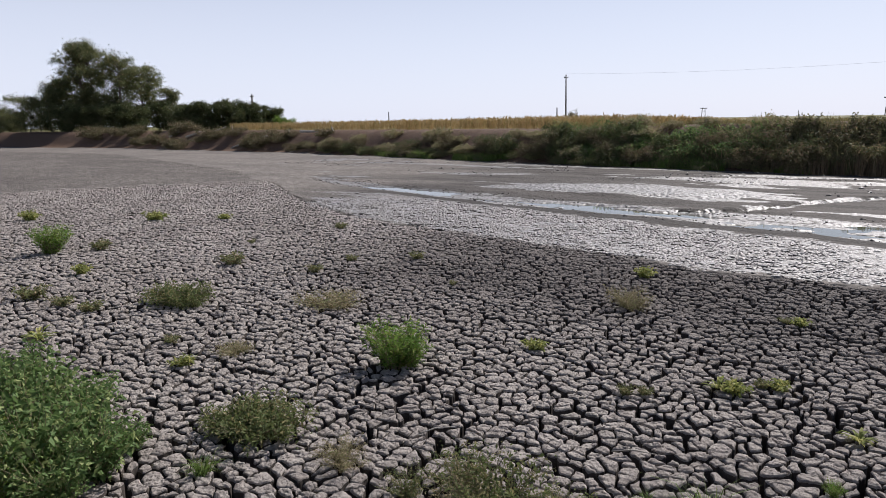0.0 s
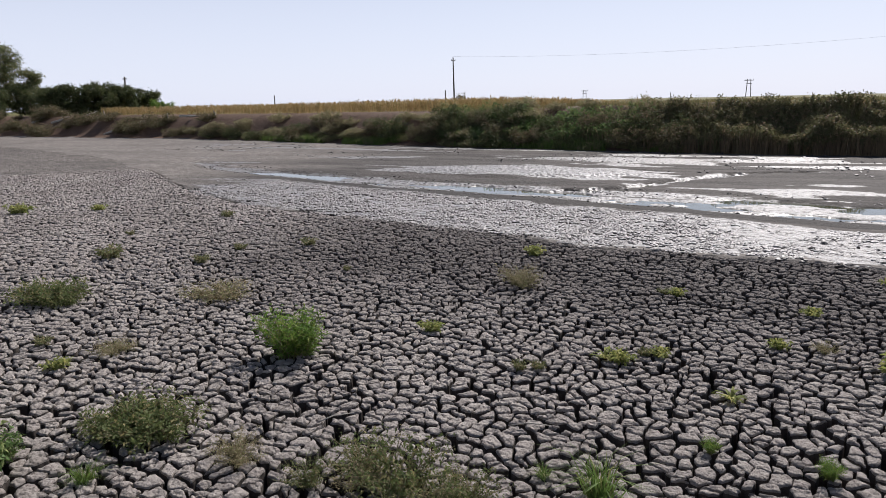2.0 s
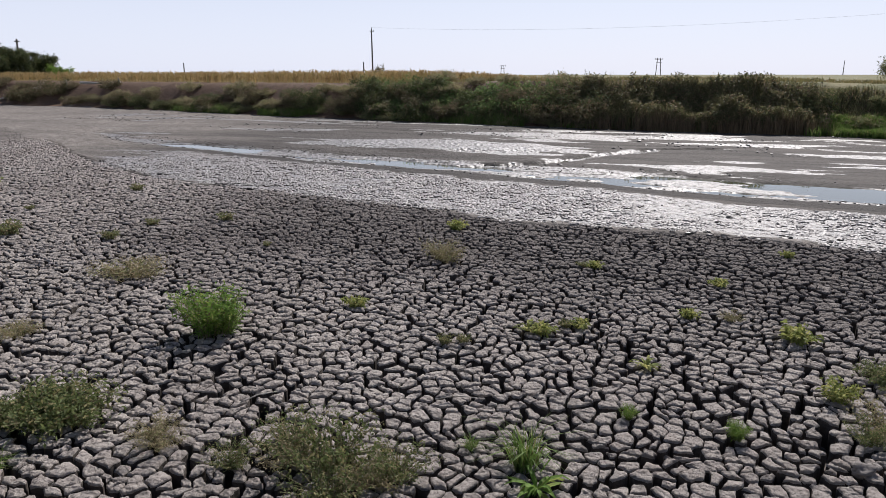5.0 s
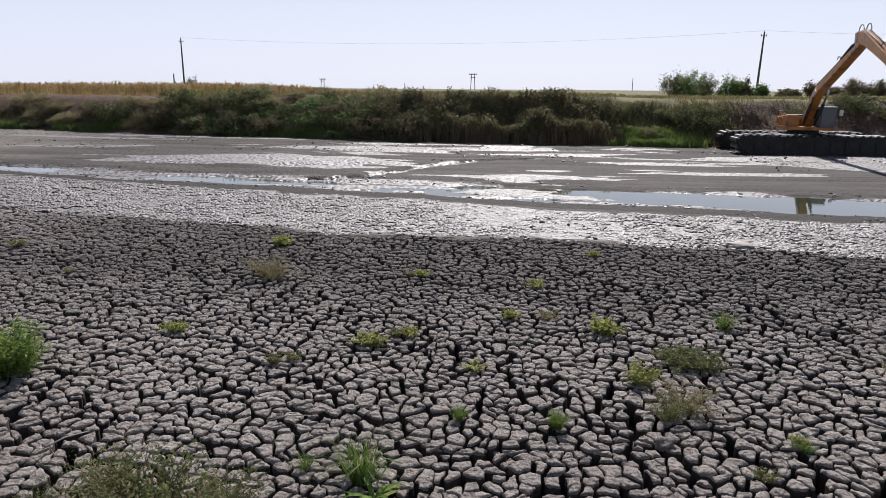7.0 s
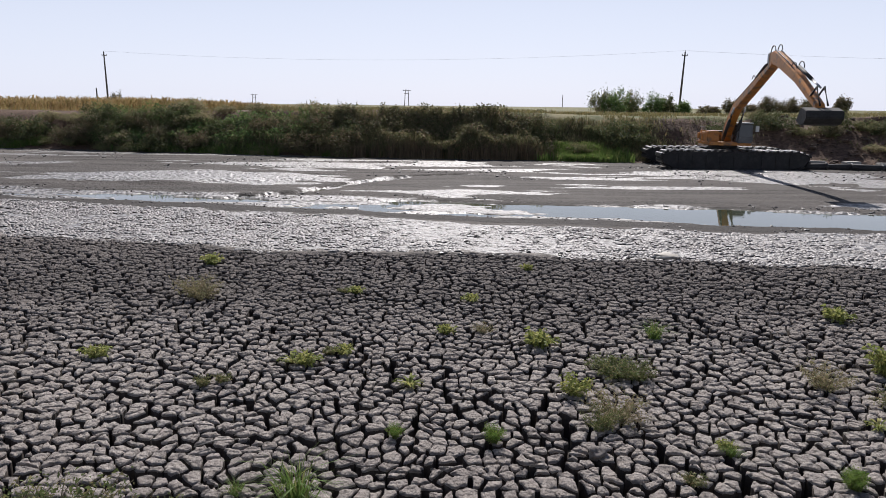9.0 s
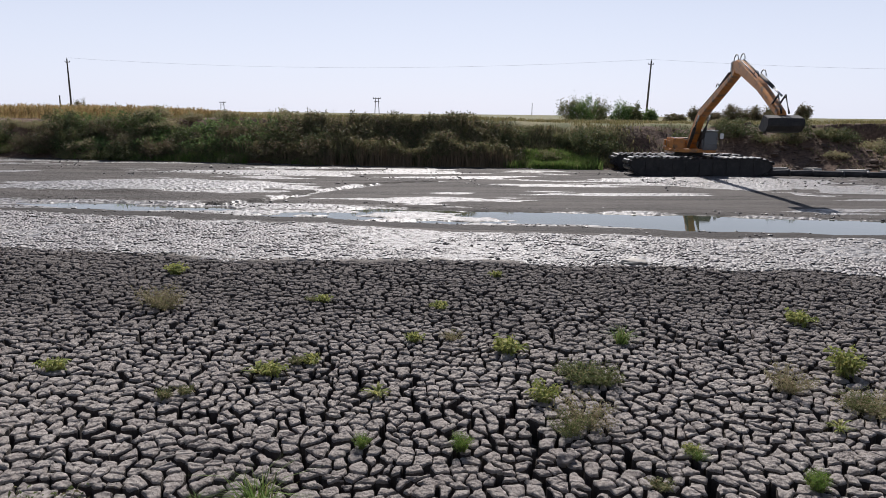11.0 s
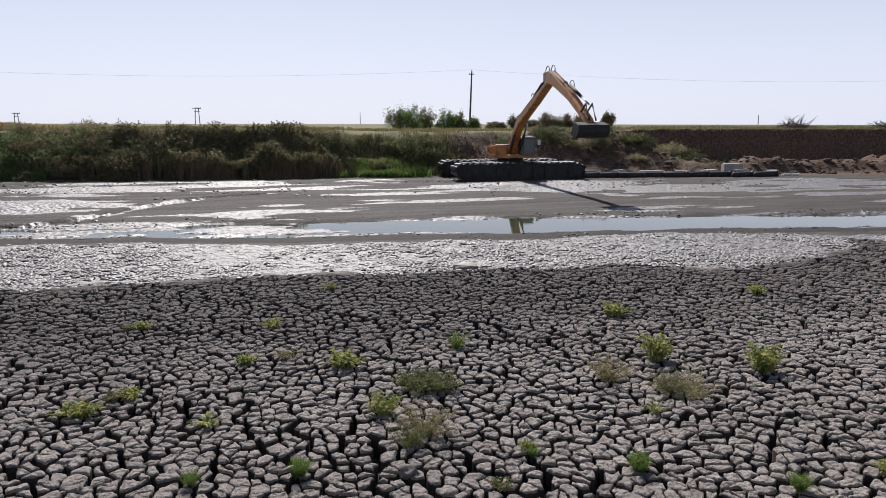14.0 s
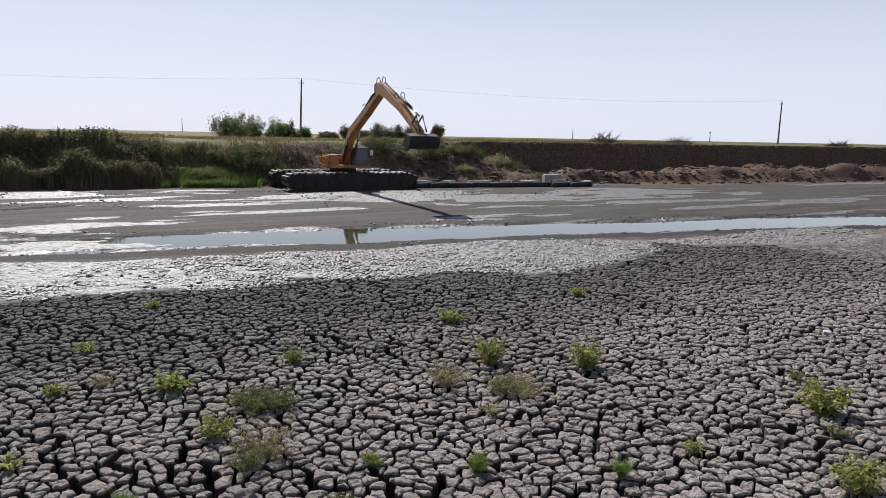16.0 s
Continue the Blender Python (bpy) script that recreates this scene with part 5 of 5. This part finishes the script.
def cracks(fine, mid, coarse, region, seed, thin=(0.016, 0.03), wide=(0.04, 0.06), uneven=0.16, x0=-31, x1=22, tilt=0.09):
    """Lumps of mud, sorted by the block that they belong to: grooves inside a block, cracks between blocks, wide cracks between groups of them."""
    i0, i1 = math.floor(x0 / fine), math.ceil(x1 / fine)
    j0, j1 = math.floor(1.2 / fine), math.ceil(40 / fine)
    I, J = np.meshgrid(np.arange(i0, i1), np.arange(j0, j1), indexing="ij")
    PX, PY = jitter(I, J, fine, seed, 0.92)
    own = cells(PX, PY, mid, seed) if mid > fine else (I + 5000) * 100000 + J + 5000
    big = cells(PX, PY, coarse, seed + 300)
    use = region(PX, PY) & (np.abs(np.degrees(np.arctan2(PX, PY))) < 77)
    oi, oj = own // 100000, own % 100000
    pitch = max(mid, fine)
    # each block lies at its own height and a little aslant
    H = hash2(oi, oj, 3) * 0.03 + uneven * fine * hash2(I, J, seed + 31) + 0.04 * (cloud(PX, PY, 1.6, 97) - 0.5) - 0.02
    H = H + tilt * ((hash2(oi, oj, 4) - 0.5) * (PX - (oi - 4999.5) * pitch) + (hash2(oi, oj, 5) - 0.5) * (PY - (oj - 4999.5) * pitch))
    ring = [(a, b) for a in range(-2, 3) for b in range(-2, 3) if (a or b) and abs(a) + abs(b) < 4]
    ring.sort(key=lambda q: q[0] ** 2 + q[1] ** 2)
    found = {}
    PXl, PYl, OW, BG, HH = PX.tolist(), PY.tolist(), own.tolist(), big.tolist(), H.tolist()
    for i, j in np.argwhere(use).tolist():
        if i < 2 or j < 2 or i > PX.shape[0] - 3 or j > PX.shape[1] - 3:
            continue
        x, y, o, g = PXl[i][j], PYl[i][j], OW[i][j], BG[i][j]
        r = 1.6 * fine
        poly = [(x - r, y - r), (x + r, y - r), (x + r, y + r), (x - r, y + r)]
        for a, b in ring:
            o2, g2 = OW[i + a][j + b], BG[i + a][j + b]
            if g2 != g:
                k = ((g * 31 + g2 * 31) // 7 % 97) / 97.0
                gap = wide[0] + wide[1] * k * k
            elif o2 != o:
                k = ((o * 31 + o2 * 31) // 7 % 97) / 97.0
                gap = thin[0] + thin[1] * k * k
            else:
                gap = 0.012 * fine
            poly = clip(poly, x, y, PXl[i + a][j + b], PYl[i + a][j + b], gap)
            if len(poly) < 3:
                break
        if len(poly) >= 3:
            found.setdefault((o, g), []).append((x, y, HH[i][j], poly))
    return found


def block_geo(lumps, fine, coarse, foot, rim):
    v, f, low = [], [], []
    bx, by = sum(q[0] for q in lumps) / len(lumps), sum(q[1] for q in lumps) / len(lumps)
    for x, y, h, poly in lumps:
        n, o = len(poly), len(v)
        cx, cy = sum(p[0] for p in poly) / n, sum(p[1] for p in poly) / n
        rings = ((0.98, None), (1.0, -rim * fine), (0.78, -0.02 * fine))
        for k, z in rings:
            for px, py in poly:
                qx, qy = cx + k * (px - cx), cy + k * (py - cy)
                # the blocks are worn round at their edges
                worn = 0.04 * coarse * min(1.3, math.hypot(qx - bx, qy - by) / (0.52 * coarse)) ** 5
                wob = 0.07 * fine * math.sin(61.0 * qx / fine * 0.1 + 37.0 * qy / fine * 0.1)
                v.append((qx, qy, foot if z is None else h + z - worn + wob))
        v.append((cx, cy, h + 0.02 * fine - 0.04 * coarse * min(1.3, math.hypot(cx - bx, cy - by) / (0.52 * coarse)) ** 5))
        for q in range(len(rings) - 1):
            a = o + q * n
            f += [(a + s, a + (s + 1) % n, a + n + (s + 1) % n, a + n + s) for s in range(n)]
            low += [1 if q == 0 else 0] * n
        a = o + (len(rings) - 1) * n
        f += [(a + s, a + (s + 1) % n, len(v) - 1) for s in range(n)]
        low += [0] * n
    return v, f, low


def slab_geo(cell, grain_, rings, foot=-0.3):
    """A single block: its rim cut into short steps, its top built up of rings."""
    x, y, h, poly = cell
    rim = []
    n = len(poly)
    for k in range(n):
        (ax, ay), (bx, by) = poly[k], poly[(k + 1) % n]
        m = max(1, round(math.hypot(bx - ax, by - ay) / grain_))
        rim += [(ax + (bx - ax) * j / m, ay + (by - ay) * j / m) for j in range(m)]
    n = len(rim)
    cx, cy = sum(p[0] for p in rim) / n, sum(p[1] for p in rim) / n
    v, f, low = [], [], []
    for k, z in rings:
        v += [(cx + k * (px - cx), cy + k * (py - cy), foot if z is None else h + z) for px, py in rim]
    v.append((cx, cy, h + 0.004))
    for q in range(len(rings) - 1):
        a = q * n
        f += [(a + s, a + (s + 1) % n, a + n + (s + 1) % n, a + n + s) for s in range(n)]
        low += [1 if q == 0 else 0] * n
    a = (len(rings) - 1) * n
    f += [(a + s, a + (s + 1) % n, a + n) for s in range(n)]
    return v, f, low + [0] * n


def weathered(geo):
    """Bends the cracks and raises knobbly lumps on the tops; the feet of the blocks only bend."""
    v, f, low = geo
    p = np.array(v, float)
    x, y = p[:, 0].copy(), p[:, 1].copy()
    p[:, 0] += 0.16 * (cloud(x, y, 0.4, 131, 2) - 0.5) + 0.05 * (cloud(x, y, 0.09, 137, 2) - 0.5)
    p[:, 1] += 0.16 * (cloud(x, y, 0.4, 139, 2) - 0.5) + 0.05 * (cloud(x, y, 0.09, 149, 2) - 0.5)
    knobs = 0.02 * np.abs(2 * grain(x / 0.08, y / 0.08, 151) - 1) + 0.012 * np.abs(2 * grain(x / 0.045, y / 0.045, 157) - 1)
    p[:, 2] += np.where(p[:, 2] > -0.2, knobs - 0.012, 0.0)
    return p, f, low


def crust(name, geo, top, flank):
    """Pale dry crust on top; flanks painted damp brown and darkened for crack shade."""
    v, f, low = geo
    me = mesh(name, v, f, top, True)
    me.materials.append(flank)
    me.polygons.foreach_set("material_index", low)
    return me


def joined(pieces):
    v, f = join([(a, b) for a, b, _ in pieces])
    return v, f, [k for p in pieces for k in p[2]]


def dry_near(x, y):
    d = np.hypot(x, y)
    return (y > 2.3 + 0.5 * (cloud(x, y, 1.2, 81) - 0.5)) & (d < 17.6) & (cracked(x, y) > 0.12)


def dry_far(x, y):
    d = np.hypot(x, y)
    return (d > 17.4) & (d < reach(x) - 4 + 8 * cloud(x, y, 2.5, 79)) & (cracked(x, y) > 0.12)


def wet_crust(x, y):
    e = np.minimum(y - MUD_NEAR(x), MUD_FAR(x) - y) + 1.1 * (cloud(x, y, 1.5, 71) - 0.5)
    band_ = (e > -0.05) & (x > -27 + 6 * cloud(x, y, 3, 73)) & (cloud(x, y, 0.7, 75) > 0.3)
    patch = (blob(x, y, 19.6, 34.6, 8.0, 2.6, -14) + 0.5 * (cloud(x, y, 0.9, 77) - 0.5) > 0.1) & (cloud(x, y, 0.6, 75) > 0.36)
    return band_ | patch


NEAR_RINGS = ((0.97, None), (1.0, -0.022), (0.94, -0.006), (0.8, 0.002), (0.55, 0.004), (0.28, 0.004))
MID_RINGS = ((0.97, None), (1.0, -0.022), (0.92, -0.004), (0.66, 0.004), (0.33, 0.004))
FAR_RINGS = ((0.97, None), (1.0, -0.02), (0.8, 0.0))
FIELD = cracks(0.172, 0.0, 0.55, dry_near, 500, (0.015, 0.032), (0.046, 0.058), 0.06)
rest, count = [], 0
for key in sorted(FIELD):
    (cell,) = FIELD[key]
    x, y = cell[0], cell[1]
    if -2.4 < x < 2.4 and 5.4 < y < 8.0 and count < 300:
        part("mud_block", crust("mud_block", weathered(slab_geo(cell, 0.028, NEAR_RINGS)), M_BLOCK, M_DAMP_SHADE), ground)
        count += 1
    elif math.hypot(x, y) < 9:
        rest.append(slab_geo(cell, 0.028, NEAR_RINGS))
    else:
        rest.append(slab_geo(cell, 0.04, MID_RINGS))
far_field = cracks(0.185, 0.0, 0.55, dry_far, 700, (0.016, 0.04), (0.04, 0.06), 0.06, x0=-46)
for key in sorted(far_field):
    rest.append(slab_geo(far_field[key][0], 0.1, FAR_RINGS))
tagged(part("mud_crust", crust("mud_crust", weathered(joined(rest)), M_BLOCK, M_DAMP_SHADE), ground, "cracked grey mud blocks spreading across the pond bed"), kind="stuff")
wet_lumps = cracks(0.105, 0.25, 0.6, wet_crust, 900, (0.004, 0.04), (0.01, 0.05), 0.14, x1=30)
tagged(part("wet_mud", crust("wet_mud", joined([block_geo(wet_lumps[key], 0.105, 0.25, -0.1, 0.17) for key in sorted(wet_lumps)]), M_WET, M_DAMP_SHADE), ground, "lumpy wet mud shining in the sun"), kind="stuff")
